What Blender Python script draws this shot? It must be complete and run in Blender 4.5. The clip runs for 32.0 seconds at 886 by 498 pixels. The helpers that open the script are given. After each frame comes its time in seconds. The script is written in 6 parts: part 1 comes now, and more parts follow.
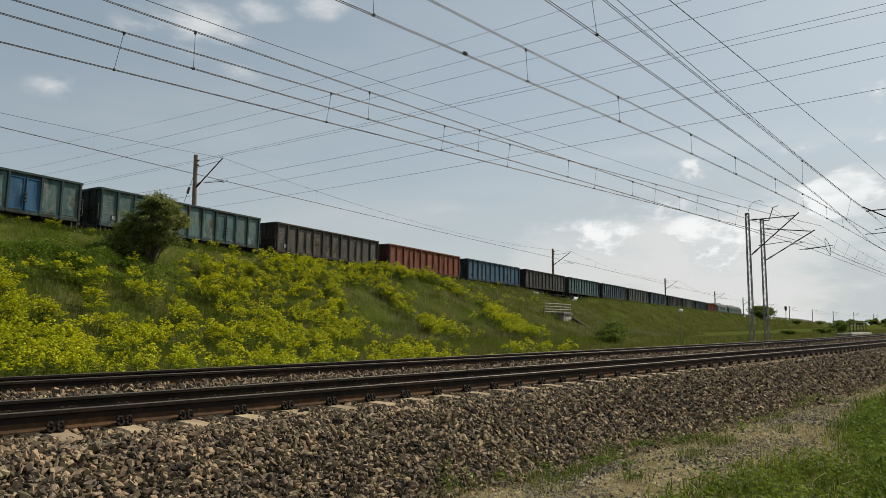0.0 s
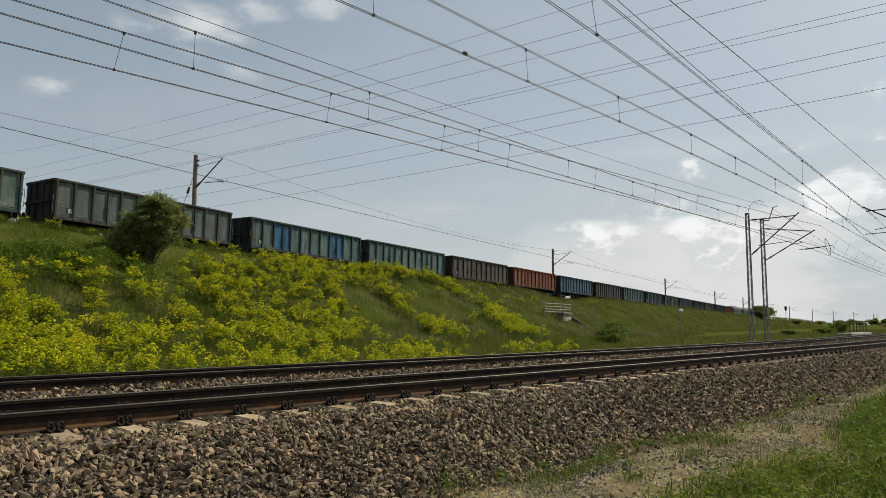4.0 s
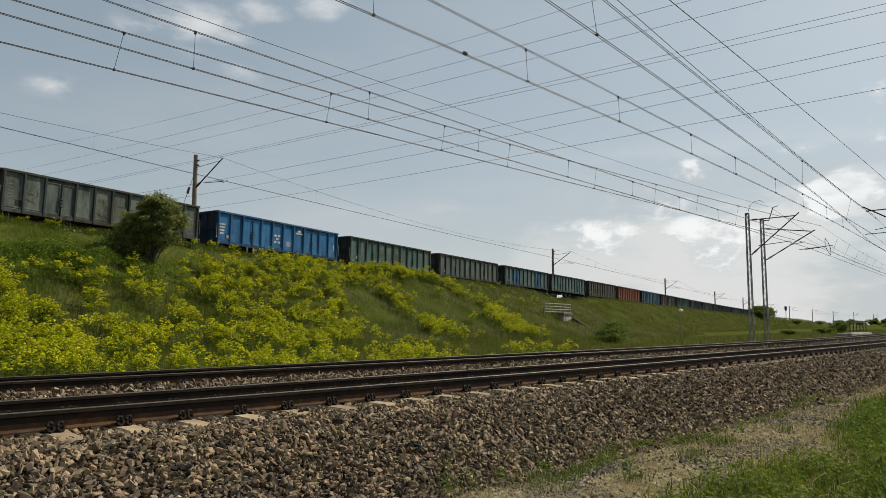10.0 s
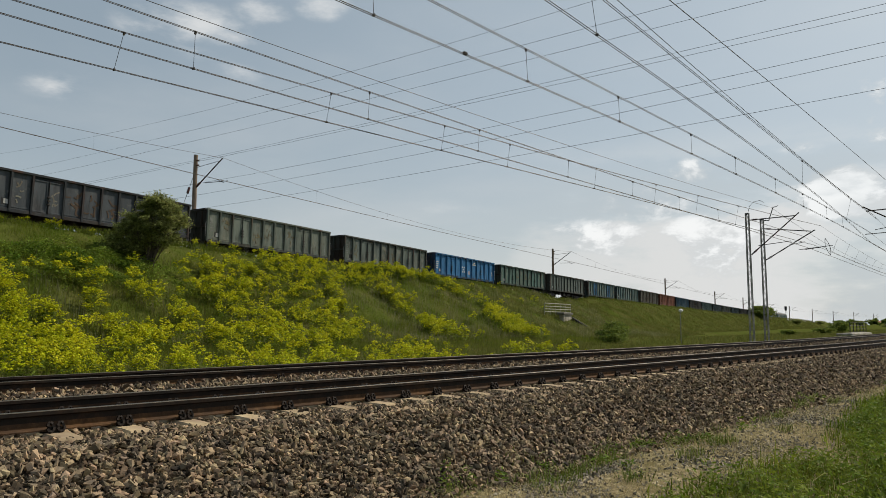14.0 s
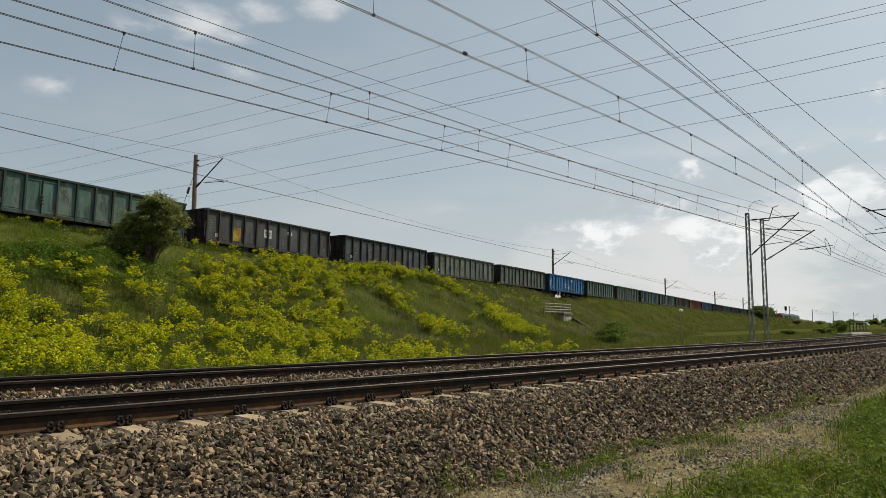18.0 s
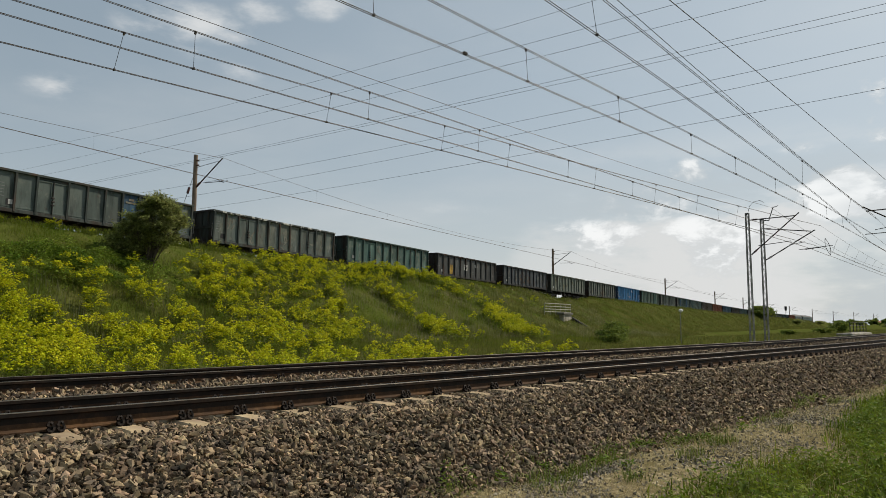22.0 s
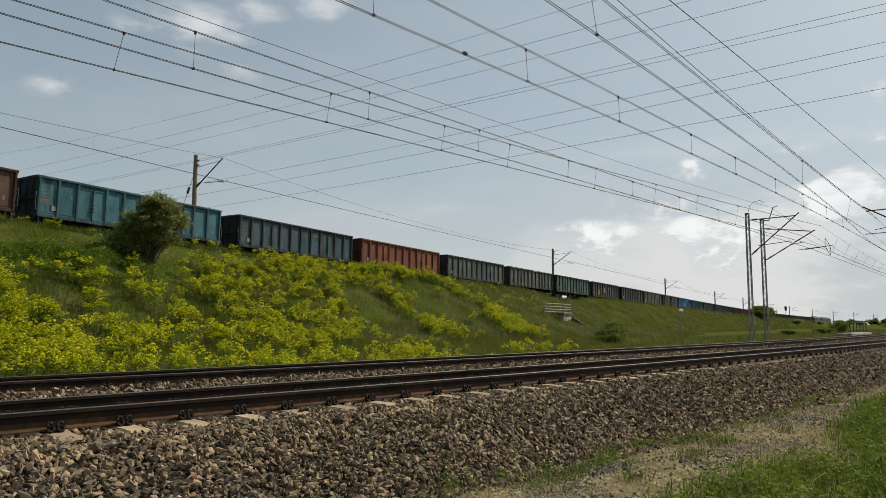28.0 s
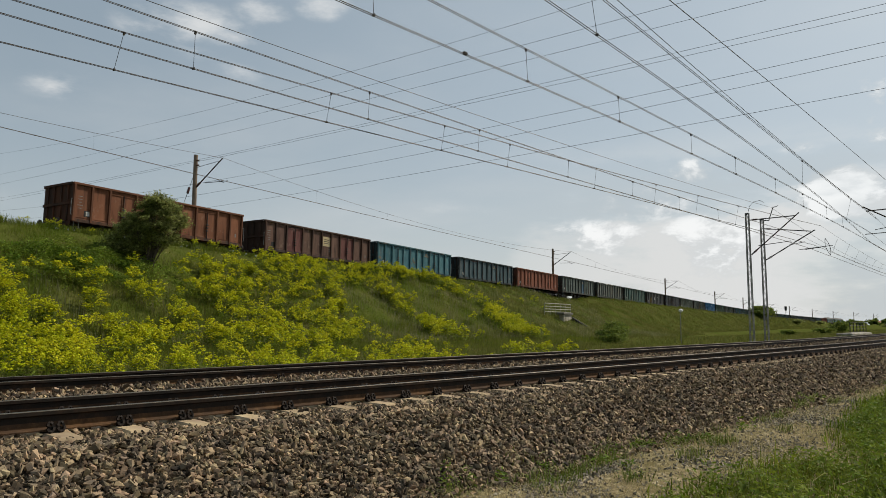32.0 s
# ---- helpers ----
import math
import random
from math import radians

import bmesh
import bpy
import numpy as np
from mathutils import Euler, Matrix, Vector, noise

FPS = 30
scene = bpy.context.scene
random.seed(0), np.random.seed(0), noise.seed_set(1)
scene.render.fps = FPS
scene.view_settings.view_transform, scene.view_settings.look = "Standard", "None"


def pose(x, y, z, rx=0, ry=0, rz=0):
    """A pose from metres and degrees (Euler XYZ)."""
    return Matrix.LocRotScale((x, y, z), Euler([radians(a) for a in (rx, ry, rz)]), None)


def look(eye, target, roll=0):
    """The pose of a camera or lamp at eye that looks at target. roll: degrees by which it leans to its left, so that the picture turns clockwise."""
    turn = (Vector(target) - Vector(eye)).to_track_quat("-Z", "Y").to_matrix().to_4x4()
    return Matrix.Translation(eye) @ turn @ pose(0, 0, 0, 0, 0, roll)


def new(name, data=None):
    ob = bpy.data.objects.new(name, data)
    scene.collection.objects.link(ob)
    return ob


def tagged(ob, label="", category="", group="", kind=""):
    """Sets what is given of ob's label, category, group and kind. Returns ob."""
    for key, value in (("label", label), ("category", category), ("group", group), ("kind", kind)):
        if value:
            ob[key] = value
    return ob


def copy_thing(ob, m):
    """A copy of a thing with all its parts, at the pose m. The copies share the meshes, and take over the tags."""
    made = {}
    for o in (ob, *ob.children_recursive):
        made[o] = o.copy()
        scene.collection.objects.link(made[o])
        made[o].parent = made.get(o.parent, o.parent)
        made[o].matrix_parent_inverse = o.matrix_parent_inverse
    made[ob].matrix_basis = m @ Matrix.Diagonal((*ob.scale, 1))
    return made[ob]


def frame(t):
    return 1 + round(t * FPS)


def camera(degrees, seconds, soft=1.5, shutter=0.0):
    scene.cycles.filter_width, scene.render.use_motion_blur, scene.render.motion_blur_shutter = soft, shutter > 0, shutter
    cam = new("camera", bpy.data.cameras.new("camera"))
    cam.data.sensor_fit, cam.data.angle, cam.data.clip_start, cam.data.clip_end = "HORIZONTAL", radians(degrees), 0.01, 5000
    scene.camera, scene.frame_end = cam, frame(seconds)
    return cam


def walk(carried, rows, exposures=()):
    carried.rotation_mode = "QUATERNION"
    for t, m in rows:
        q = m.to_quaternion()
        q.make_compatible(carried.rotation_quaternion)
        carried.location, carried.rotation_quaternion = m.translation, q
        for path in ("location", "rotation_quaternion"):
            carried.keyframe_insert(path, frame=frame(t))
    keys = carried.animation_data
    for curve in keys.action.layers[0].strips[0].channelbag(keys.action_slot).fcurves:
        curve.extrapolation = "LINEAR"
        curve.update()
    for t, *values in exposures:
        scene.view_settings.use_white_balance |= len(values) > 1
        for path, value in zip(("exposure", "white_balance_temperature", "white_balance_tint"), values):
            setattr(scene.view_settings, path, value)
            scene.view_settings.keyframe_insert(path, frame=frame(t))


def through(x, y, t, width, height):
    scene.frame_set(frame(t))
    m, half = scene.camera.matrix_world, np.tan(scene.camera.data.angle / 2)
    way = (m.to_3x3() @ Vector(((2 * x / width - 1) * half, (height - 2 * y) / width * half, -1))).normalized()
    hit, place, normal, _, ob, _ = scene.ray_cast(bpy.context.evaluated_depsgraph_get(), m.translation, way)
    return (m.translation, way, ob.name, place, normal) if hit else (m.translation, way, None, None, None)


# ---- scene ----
# Camera: stands still beside the track; z = 0 is the top of the near rail.
EYE = (0.0, 0.0, 0.758)
PITCH = 0.1038
cam = camera(62.97, 32.0, soft=0.65)
CAM_POSE = look(EYE, (0, math.cos(PITCH), EYE[2] + math.sin(PITCH)), 0.086)
walk(cam, [(0.0, CAM_POSE), (32.0, CAM_POSE)])

# World: pale blue sky with broken cloud, one sun ahead and to the right, high.
SUN_AZ, SUN_EL = 60.0, 47.0     # degrees clockwise from +y, above the horizon
scene.view_settings.exposure = 0.0


def sky_world():
    """Blue sky behind a thin veil and broken white cloud, paler towards the horizon."""
    w = bpy.data.worlds.new("sky")
    scene.world = w
    w.use_nodes = True
    nt = w.node_tree
    nt.nodes.clear()
    L = nt.links.new

    def node(kind, **kw):
        n = nt.nodes.new("ShaderNode" + kind)
        for k, v in kw.items():
            n.inputs[k].default_value = v
        return n

    def math_(op, a, b=None, clamp=False):
        n = nt.nodes.new("ShaderNodeMath")
        n.operation, n.use_clamp = op, clamp
        for i, v in enumerate((a, b)):
            if v is None:
                continue
            if isinstance(v, (int, float)):
                n.inputs[i].default_value = v
            else:
                L(v, n.inputs[i])
        return n.outputs[0]

    def mix(fac, a, b):
        n = nt.nodes.new("ShaderNodeMix")
        n.data_type = "RGBA"
        for i, v in ((0, fac), (6, a), (7, b)):
            if isinstance(v, tuple):
                n.inputs[i].default_value = (*v, 1)
            elif isinstance(v, (int, float)):
                n.inputs[i].default_value = v
            else:
                L(v, n.inputs[i])
        return n.outputs[2]

    def ramp(v, lo, hi):
        n = nt.nodes.new("ShaderNodeMapRange")
        n.interpolation_type = "SMOOTHSTEP"
        n.inputs[1].default_value, n.inputs[2].default_value = lo, hi
        L(v, n.inputs[0])
        return n.outputs[0]

    sky = nt.nodes.new("ShaderNodeTexSky")
    sky.sky_type, sky.sun_disc = "NISHITA", False
    sky.sun_elevation, sky.sun_rotation = radians(SUN_EL), radians(SUN_AZ)
    sc = node("VectorMath")
    sc.operation = "SCALE"
    sc.inputs["Scale"].default_value = 0.12
    L(sky.outputs[0], sc.inputs[0])
    tc = nt.nodes.new("ShaderNodeTexCoord")
    sep = nt.nodes.new("ShaderNodeSeparateXYZ")
    L(tc.outputs["Generated"], sep.inputs[0])
    up = math_("MAXIMUM", sep.outputs[2], 0.0)
    den = math_("ADD", up, 0.10)
    cb = nt.nodes.new("ShaderNodeCombineXYZ")
    L(math_("DIVIDE", sep.outputs[0], den), cb.inputs[0])
    L(math_("DIVIDE", sep.outputs[1], den), cb.inputs[1])

    def clouds(scale, detail, offset, rough=.55):
        mp = nt.nodes.new("ShaderNodeMapping")
        mp.inputs["Location"].default_value = offset
        L(cb.outputs[0], mp.inputs[0])
        n = nt.nodes.new("ShaderNodeTexNoise")
        n.inputs["Scale"].default_value, n.inputs["Detail"].default_value, n.inputs["Roughness"].default_value = scale, detail, rough
        L(mp.outputs[0], n.inputs["Vector"])
        return n.outputs["Fac"]

    def towards(az, el, size):
        d = (math.sin(radians(az)) * math.cos(radians(el)), math.cos(radians(az)) * math.cos(radians(el)), math.sin(radians(el)))
        n = nt.nodes.new("ShaderNodeVectorMath")
        n.operation = "DISTANCE"
        L(tc.outputs["Generated"], n.inputs[0])
        n.inputs[1].default_value = d
        return math_("SUBTRACT", 1.0, math_("DIVIDE", n.outputs["Value"], size), True)

    col = mix(0.64, sc.outputs[0], (.312, .372, .380))
    haze = math_("POWER", math_("SUBTRACT", 1.0, up), 7.0)
    col = mix(math_("MULTIPLY", haze, .72), col, (.66, .66, .655))
    broad = clouds(.55, 7, (3.1, 1.7, 0))
    col = mix(math_("MULTIPLY", ramp(broad, .46, .70), .26), col, (.60, .62, .63))
    warp = nt.nodes.new("ShaderNodeMapping")
    warp.inputs["Scale"].default_value = (1, 1, 1.9)
    warp.inputs["Location"].default_value = (.31, .08, .02)
    L(tc.outputs["Generated"], warp.inputs[0])
    cum = nt.nodes.new("ShaderNodeTexNoise")
    cum.inputs["Scale"].default_value, cum.inputs["Detail"].default_value, cum.inputs["Roughness"].default_value, cum.inputs["Distortion"].default_value = 9.5, 13, .62, .25
    L(warp.outputs[0], cum.inputs["Vector"])
    # thin warm sheet of cloud low down towards the sun
    sheet = nt.nodes.new("ShaderNodeTexNoise")
    sheet.inputs["Scale"].default_value, sheet.inputs["Detail"].default_value, sheet.inputs["Roughness"].default_value = 4.0, 9, .58
    flat = nt.nodes.new("ShaderNodeMapping")
    flat.inputs["Scale"].default_value = (1, 1, 3.2)
    flat.inputs["Location"].default_value = (1.3, .4, .7)
    L(tc.outputs["Generated"], flat.inputs[0])
    L(flat.outputs[0], sheet.inputs["Vector"])
    where = math_("MULTIPLY", ramp(sep.outputs[2], .27, .13), ramp(sep.outputs[0], -.08, .32))
    col = mix(math_("MULTIPLY", math_("MULTIPLY", where, ramp(sheet.outputs["Fac"], .44, .60)), .9), col, (.73, .72, .705))
    # heaped clouds low down: bearing, height, half width, half height (degrees), density
    def heap(az, el, wide, tall, dense):
        a, e = radians(az), radians(el)
        sub = nt.nodes.new("ShaderNodeVectorMath")
        sub.operation = "SUBTRACT"
        L(tc.outputs["Generated"], sub.inputs[0])
        sub.inputs[1].default_value = (math.sin(a) * math.cos(e), math.cos(a) * math.cos(e), math.sin(e))
        dots = []
        for v, r in (((math.cos(a), -math.sin(a), 0), wide), ((-math.sin(a) * math.sin(e), -math.cos(a) * math.sin(e), math.cos(e)), tall)):
            n = nt.nodes.new("ShaderNodeVectorMath")
            n.operation = "DOT_PRODUCT"
            L(sub.outputs[0], n.inputs[0])
            n.inputs[1].default_value = tuple(c / radians(r) for c in v)
            dots.append(n.outputs["Value"])
        d2 = math_("ADD", math_("MULTIPLY", dots[0], dots[0]), math_("MULTIPLY", dots[1], dots[1]))
        return math_("MULTIPLY", math_("SUBTRACT", 1.0, math_("SQRT", d2), True), dense)

    amount = None
    # Heaps from 40 degrees on lie out of view, added for their light.
    for spec in ((29.4, 9.6, 4.2, 2.8, 1.9), (32.3, 14.2, 3.2, 3.4, .95), (19.3, 11.4, 2.0, 1.3, 1.0), (20.3, 5.5, 5.4, 3.4, 1.05), (12.2, 6.4, 6.0, 2.2, .85), (16.0, 9.2, 5.0, 1.8, .6), (27.0, 13.0, 2.4, 1.4, .6), (40.0, 10.0, 8.0, 6.0, 1.2), (70.0, 12.0, 20.0, 8.0, 1.2), (120.0, 14.0, 20.0, 9.0, 1.2)):
        m = heap(*spec)
        amount = m if amount is None else math_("MAXIMUM", amount, m)
    field = math_("ADD", math_("MULTIPLY", amount, .46), math_("MULTIPLY", math_("SUBTRACT", cum.outputs["Fac"], .5), 2.2))
    puff = math_("MULTIPLY", ramp(field, .14, .48), ramp(amount, .0, .34))
    shade = mix(ramp(math_("SUBTRACT", field, math_("MULTIPLY", ramp(cum.outputs["Fac"], .6, .4), .25)), .14, .52), (.60, .62, .63), (.99, .99, .98))
    col = mix(math_("MULTIPLY", puff, .9), col, shade)
    # grey flat base under the largest heap
    base = heap(31.0, 8.0, 3.4, 1.0, 1.3)
    col = mix(math_("MULTIPLY", math_("MULTIPLY", base, ramp(cum.outputs["Fac"], .38, .6)), .7, True), col, (.56, .59, .61))
    # pale flat streaks of cloud over the train and soft white wisps high up
    streak = heap(-1.5, 8.6, 9.0, 1.6, .9)
    streak2 = heap(11.5, 9.6, 6.0, 1.5, .7)
    col = mix(math_("MULTIPLY", math_("MULTIPLY", math_("MAXIMUM", streak, streak2), ramp(sheet.outputs["Fac"], .36, .60)), .9, True), col, (.68, .70, .71))
    high = None
    for spec in ((-20.0, 21.6, 6.0, 2.4, 1.3), (-14.6, 23.2, 2.6, 1.4, 1.1), (-10.0, 24.4, 2.6, 1.6, 1.4), (-4.3, 21.8, 2.4, 1.4, .5), (-28.5, 16.4, 3.4, 1.3, .6), (-16.0, 19.0, 3.0, 1.2, .5)):
        m = heap(*spec)
        high = m if high is None else math_("MAXIMUM", high, m)
    soft_n = clouds(3.4, 10, (2.3, 5.2, 0), .60)
    hf = math_("ADD", math_("MULTIPLY", high, .42), math_("MULTIPLY", math_("SUBTRACT", soft_n, .5), 2.4))
    col = mix(math_("MULTIPLY", math_("MULTIPLY", ramp(hf, .0, .75), ramp(high, .0, .45)), .75), col, (.80, .80, .79))
    glare = math_("POWER", towards(55, 30, 1.25), 1.4)
    col = mix(math_("MULTIPLY", glare, .62), col, (.725, .79, .815))
    # grey-blue gaps between the low clouds, bright puffs beside them
    gaps = math_("MULTIPLY", math_("MULTIPLY", where, ramp(sheet.outputs["Fac"], .52, .40)), .62)
    col = mix(gaps, col, (.50, .55, .58))
    # the sky darkens away from the sun
    away = nt.nodes.new("ShaderNodeVectorMath")
    away.operation = "DISTANCE"
    L(tc.outputs["Generated"], away.inputs[0])
    away.inputs[1].default_value = (math.sin(radians(SUN_AZ)) * math.cos(radians(SUN_EL)), math.cos(radians(SUN_AZ)) * math.cos(radians(SUN_EL)), math.sin(radians(SUN_EL)))
    fall = nt.nodes.new("ShaderNodeVectorMath")
    fall.operation = "SCALE"
    L(col, fall.inputs[0])
    L(math_("SUBTRACT", 1.0, math_("MULTIPLY", ramp(away.outputs["Value"], 1.3, 1.95), .5)), fall.inputs["Scale"])
    bg = nt.nodes.new("ShaderNodeBackground")
    L(fall.outputs[0], bg.inputs[0])
    out = nt.nodes.new("ShaderNodeOutputWorld")
    L(bg.outputs[0], out.inputs[0])


sky_world()
sun_data = bpy.data.lights.new("sun", "SUN")
sun_data.energy, sun_data.angle, sun_data.color = 3.9, radians(0.53), (1.0, 0.90, 0.74)
sun = new("sun", sun_data)
_d = Vector((math.sin(radians(SUN_AZ)) * math.cos(radians(SUN_EL)), math.cos(radians(SUN_AZ)) * math.cos(radians(SUN_EL)), math.sin(radians(SUN_EL))))
sun.matrix_world = look(_d * 50, (0, 0, 0))
# ---- materials ----
def mat(name, c1, c2=None, scale=5.0, rough=0.8, metal=0.0, bump=0.0, bump_scale=None, c3=None, c3_scale=0.6, c3_amount=0.5, island=0.0, obj=0.0, detail=6.0, stretch=(1, 1, 1), coords="Object", jitter=False):
    """Two colours mixed by fine noise, a third in larger patches, brightness varied by island or object."""
    m = bpy.data.materials.new(name)
    m.use_nodes = True
    nt = m.node_tree
    b = nt.nodes["Principled BSDF"]
    b.inputs["Roughness"].default_value = rough
    b.inputs["Metallic"].default_value = metal
    b.inputs["Specular IOR Level"].default_value = 0.2
    tc = nt.nodes.new("ShaderNodeTexCoord")
    mp = nt.nodes.new("ShaderNodeMapping")
    mp.inputs["Scale"].default_value = stretch
    nt.links.new(tc.outputs[coords], mp.inputs[0])
    if jitter:
        oi = nt.nodes.new("ShaderNodeObjectInfo")
        cb = nt.nodes.new("ShaderNodeCombineXYZ")
        ml = nt.nodes.new("ShaderNodeMath")
        ml.operation = "MULTIPLY"
        ml.inputs[1].default_value = 80
        nt.links.new(oi.outputs["Random"], ml.inputs[0])
        for k in range(3):
            nt.links.new(ml.outputs[0], cb.inputs[k])
        nt.links.new(cb.outputs[0], mp.inputs["Location"])
    n1 = nt.nodes.new("ShaderNodeTexNoise")
    n1.inputs["Scale"].default_value, n1.inputs["Detail"].default_value = scale, detail
    nt.links.new(mp.outputs[0], n1.inputs["Vector"])
    r1 = nt.nodes.new("ShaderNodeValToRGB")
    r1.color_ramp.elements[0].position, r1.color_ramp.elements[1].position = 0.35, 0.65
    r1.color_ramp.elements[0].color, r1.color_ramp.elements[1].color = (*c1, 1), (*(c2 or c1), 1)
    nt.links.new(n1.outputs["Fac"], r1.inputs[0])
    col = r1.outputs[0]
    if c3:
        n2 = nt.nodes.new("ShaderNodeTexNoise")
        n2.inputs["Scale"].default_value, n2.inputs["Detail"].default_value = c3_scale, 4
        nt.links.new(mp.outputs[0], n2.inputs["Vector"])
        r2 = nt.nodes.new("ShaderNodeValToRGB")
        r2.color_ramp.elements[0].position, r2.color_ramp.elements[1].position = 0.5 - 0.15 + (0.5 - c3_amount) * .3, 0.5 + 0.15 + (0.5 - c3_amount) * .3
        nt.links.new(n2.outputs["Fac"], r2.inputs[0])
        mx = nt.nodes.new("ShaderNodeMix")
        mx.data_type = "RGBA"
        nt.links.new(r2.outputs[0], mx.inputs[0])
        nt.links.new(col, mx.inputs[6])
        mx.inputs[7].default_value = (*c3, 1)
        col = mx.outputs[2]
    if island or obj:
        src = nt.nodes.new("ShaderNodeNewGeometry" if island else "ShaderNodeObjectInfo")
        mr = nt.nodes.new("ShaderNodeMapRange")
        amt = island or obj
        mr.inputs[3].default_value, mr.inputs[4].default_value = 1 - amt, 1 + amt
        nt.links.new(src.outputs["Random Per Island" if island else "Random"], mr.inputs[0])
        hs = nt.nodes.new("ShaderNodeHueSaturation")
        nt.links.new(mr.outputs[0], hs.inputs["Value"])
        if island:
            mh = nt.nodes.new("ShaderNodeMath")
            mh.operation = "PINGPONG"
            mh.inputs[1].default_value = 0.034
            nt.links.new(src.outputs["Random Per Island"], mh.inputs[0])
            ma = nt.nodes.new("ShaderNodeMath")
            ma.inputs[1].default_value = 0.483
            nt.links.new(mh.outputs[0], ma.inputs[0])
            nt.links.new(ma.outputs[0], hs.inputs["Hue"])
        nt.links.new(col, hs.inputs["Color"])
        col = hs.outputs[0]
    nt.links.new(col, b.inputs["Base Color"])
    if bump:
        n3 = nt.nodes.new("ShaderNodeTexNoise")
        n3.inputs["Scale"].default_value, n3.inputs["Detail"].default_value = bump_scale or scale * 2, 5
        nt.links.new(mp.outputs[0], n3.inputs["Vector"])
        bp = nt.nodes.new("ShaderNodeBump")
        bp.inputs["Strength"].default_value, bp.inputs["Distance"].default_value = bump, 0.02
        nt.links.new(n3.outputs["Fac"], bp.inputs["Height"])
        nt.links.new(bp.outputs[0], b.inputs["Normal"])
    return m


def weather(m, colour, scale, lo, hi, strength=1.0, stretch=(1, 1, 1), shift=0.0, detail=8.0):
    """Lays a stain with an edge of its own over a material: peeled paint, rust runs, dust."""
    nt = m.node_tree
    b = nt.nodes["Principled BSDF"]
    src = b.inputs["Base Color"].links[0].from_socket
    tc = nt.nodes.new("ShaderNodeTexCoord")
    oi = nt.nodes.new("ShaderNodeObjectInfo")
    ml = nt.nodes.new("ShaderNodeMath")
    ml.operation = "MULTIPLY_ADD"
    ml.inputs[1].default_value, ml.inputs[2].default_value = 57.0, shift
    cb = nt.nodes.new("ShaderNodeCombineXYZ")
    mp = nt.nodes.new("ShaderNodeMapping")
    mp.inputs["Scale"].default_value = stretch
    nt.links.new(oi.outputs["Random"], ml.inputs[0])
    for k in range(3):
        nt.links.new(ml.outputs[0], cb.inputs[k])
    nt.links.new(cb.outputs[0], mp.inputs["Location"])
    nt.links.new(tc.outputs["Object"], mp.inputs[0])
    n = nt.nodes.new("ShaderNodeTexNoise")
    n.inputs["Scale"].default_value, n.inputs["Detail"].default_value, n.inputs["Roughness"].default_value = scale, detail, .62
    nt.links.new(mp.outputs[0], n.inputs["Vector"])
    mr = nt.nodes.new("ShaderNodeMapRange")
    mr.inputs[1].default_value, mr.inputs[2].default_value, mr.inputs[4].default_value = lo, hi, strength
    nt.links.new(n.outputs["Fac"], mr.inputs[0])
    mx = nt.nodes.new("ShaderNodeMix")
    mx.data_type = "RGBA"
    nt.links.new(mr.outputs[0], mx.inputs[0])
    nt.links.new(src, mx.inputs[6])
    mx.inputs[7].default_value = (*colour, 1)
    nt.links.new(mx.outputs[2], b.inputs["Base Color"])
    return m


def leaf_mat(name, c1, c2, through=0.3, spread=0.35, scale=0.5, rough=0.6):
    """Leaves and blades: two colours by place, brightness by blade, some light passing through."""
    m = mat(name, c1, c2, scale, rough, island=spread, detail=3)
    nt = m.node_tree
    b, out = nt.nodes["Principled BSDF"], nt.nodes["Material Output"]
    b.inputs["Specular IOR Level"].default_value = 0.08
    tr = nt.nodes.new("ShaderNodeBsdfTranslucent")
    nt.links.new(b.inputs["Base Color"].links[0].from_socket, tr.inputs[0])
    mx = nt.nodes.new("ShaderNodeMixShader")
    mx.inputs[0].default_value = through
    nt.links.new(b.outputs[0], mx.inputs[1])
    nt.links.new(tr.outputs[0], mx.inputs[2])
    nt.links.new(mx.outputs[0], out.inputs[0])
    return m


# Sides split by light: web in the head's painted shade, foot in lit rust.
M_RAIL = mat("shaded_rail_web", (.016, .011, .008), (.040, .022, .012), 14, .75, 0, .2, c3=(.012, .010, .008), c3_scale=2)
M_RAILFOOT = weather(mat("lit_foot_rust", (.058, .030, .014), (.115, .060, .025), 18, .85, 0, .3, c3=(.05, .03, .018), c3_scale=2), (.17, .10, .048), 5, .55, .7, .6)
M_RAILTOP = mat("rail_head", (.165, .140, .105), (.105, .086, .062), 30, .42, .85)
M_SLEEPER = mat("concrete_sleeper", (.37, .285, .17), (.48, .38, .235), 8, .9, 0, .3, c3=(.3, .22, .15), c3_scale=3, obj=.15, jitter=True)
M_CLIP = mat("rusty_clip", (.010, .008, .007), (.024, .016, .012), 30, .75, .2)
M_STONE = mat("ballast_stone", (.188, .132, .076), (.345, .256, .156), 6, .85, 0, .2, 40, c3=(.115, .092, .068), c3_scale=7, c3_amount=.45, island=.82)
M_STEEL = mat("galvanised_steel", (.17, .17, .165), (.26, .26, .25), 12, .5, .4)
M_DARKSTEEL = mat("dark_steel", (.035, .033, .03), (.07, .06, .055), 10, .7, .3)
M_WIRE = mat("copper_wire", (.07, .062, .055), (.11, .095, .08), 10, .6, .5)
M_CONCRETE = mat("old_concrete", (.34, .31, .27), (.48, .45, .40), 3, .9, 0, .4, c3=(.2, .18, .15), c3_scale=1.2)
M_WOODPOLE = mat("concrete_pole", (.16, .12, .09), (.25, .19, .14), 6, .85, 0, .3, stretch=(1, 1, .2))
M_INSUL = mat("brown_insulator", (.05, .02, .015), (.08, .035, .025), 20, .3)
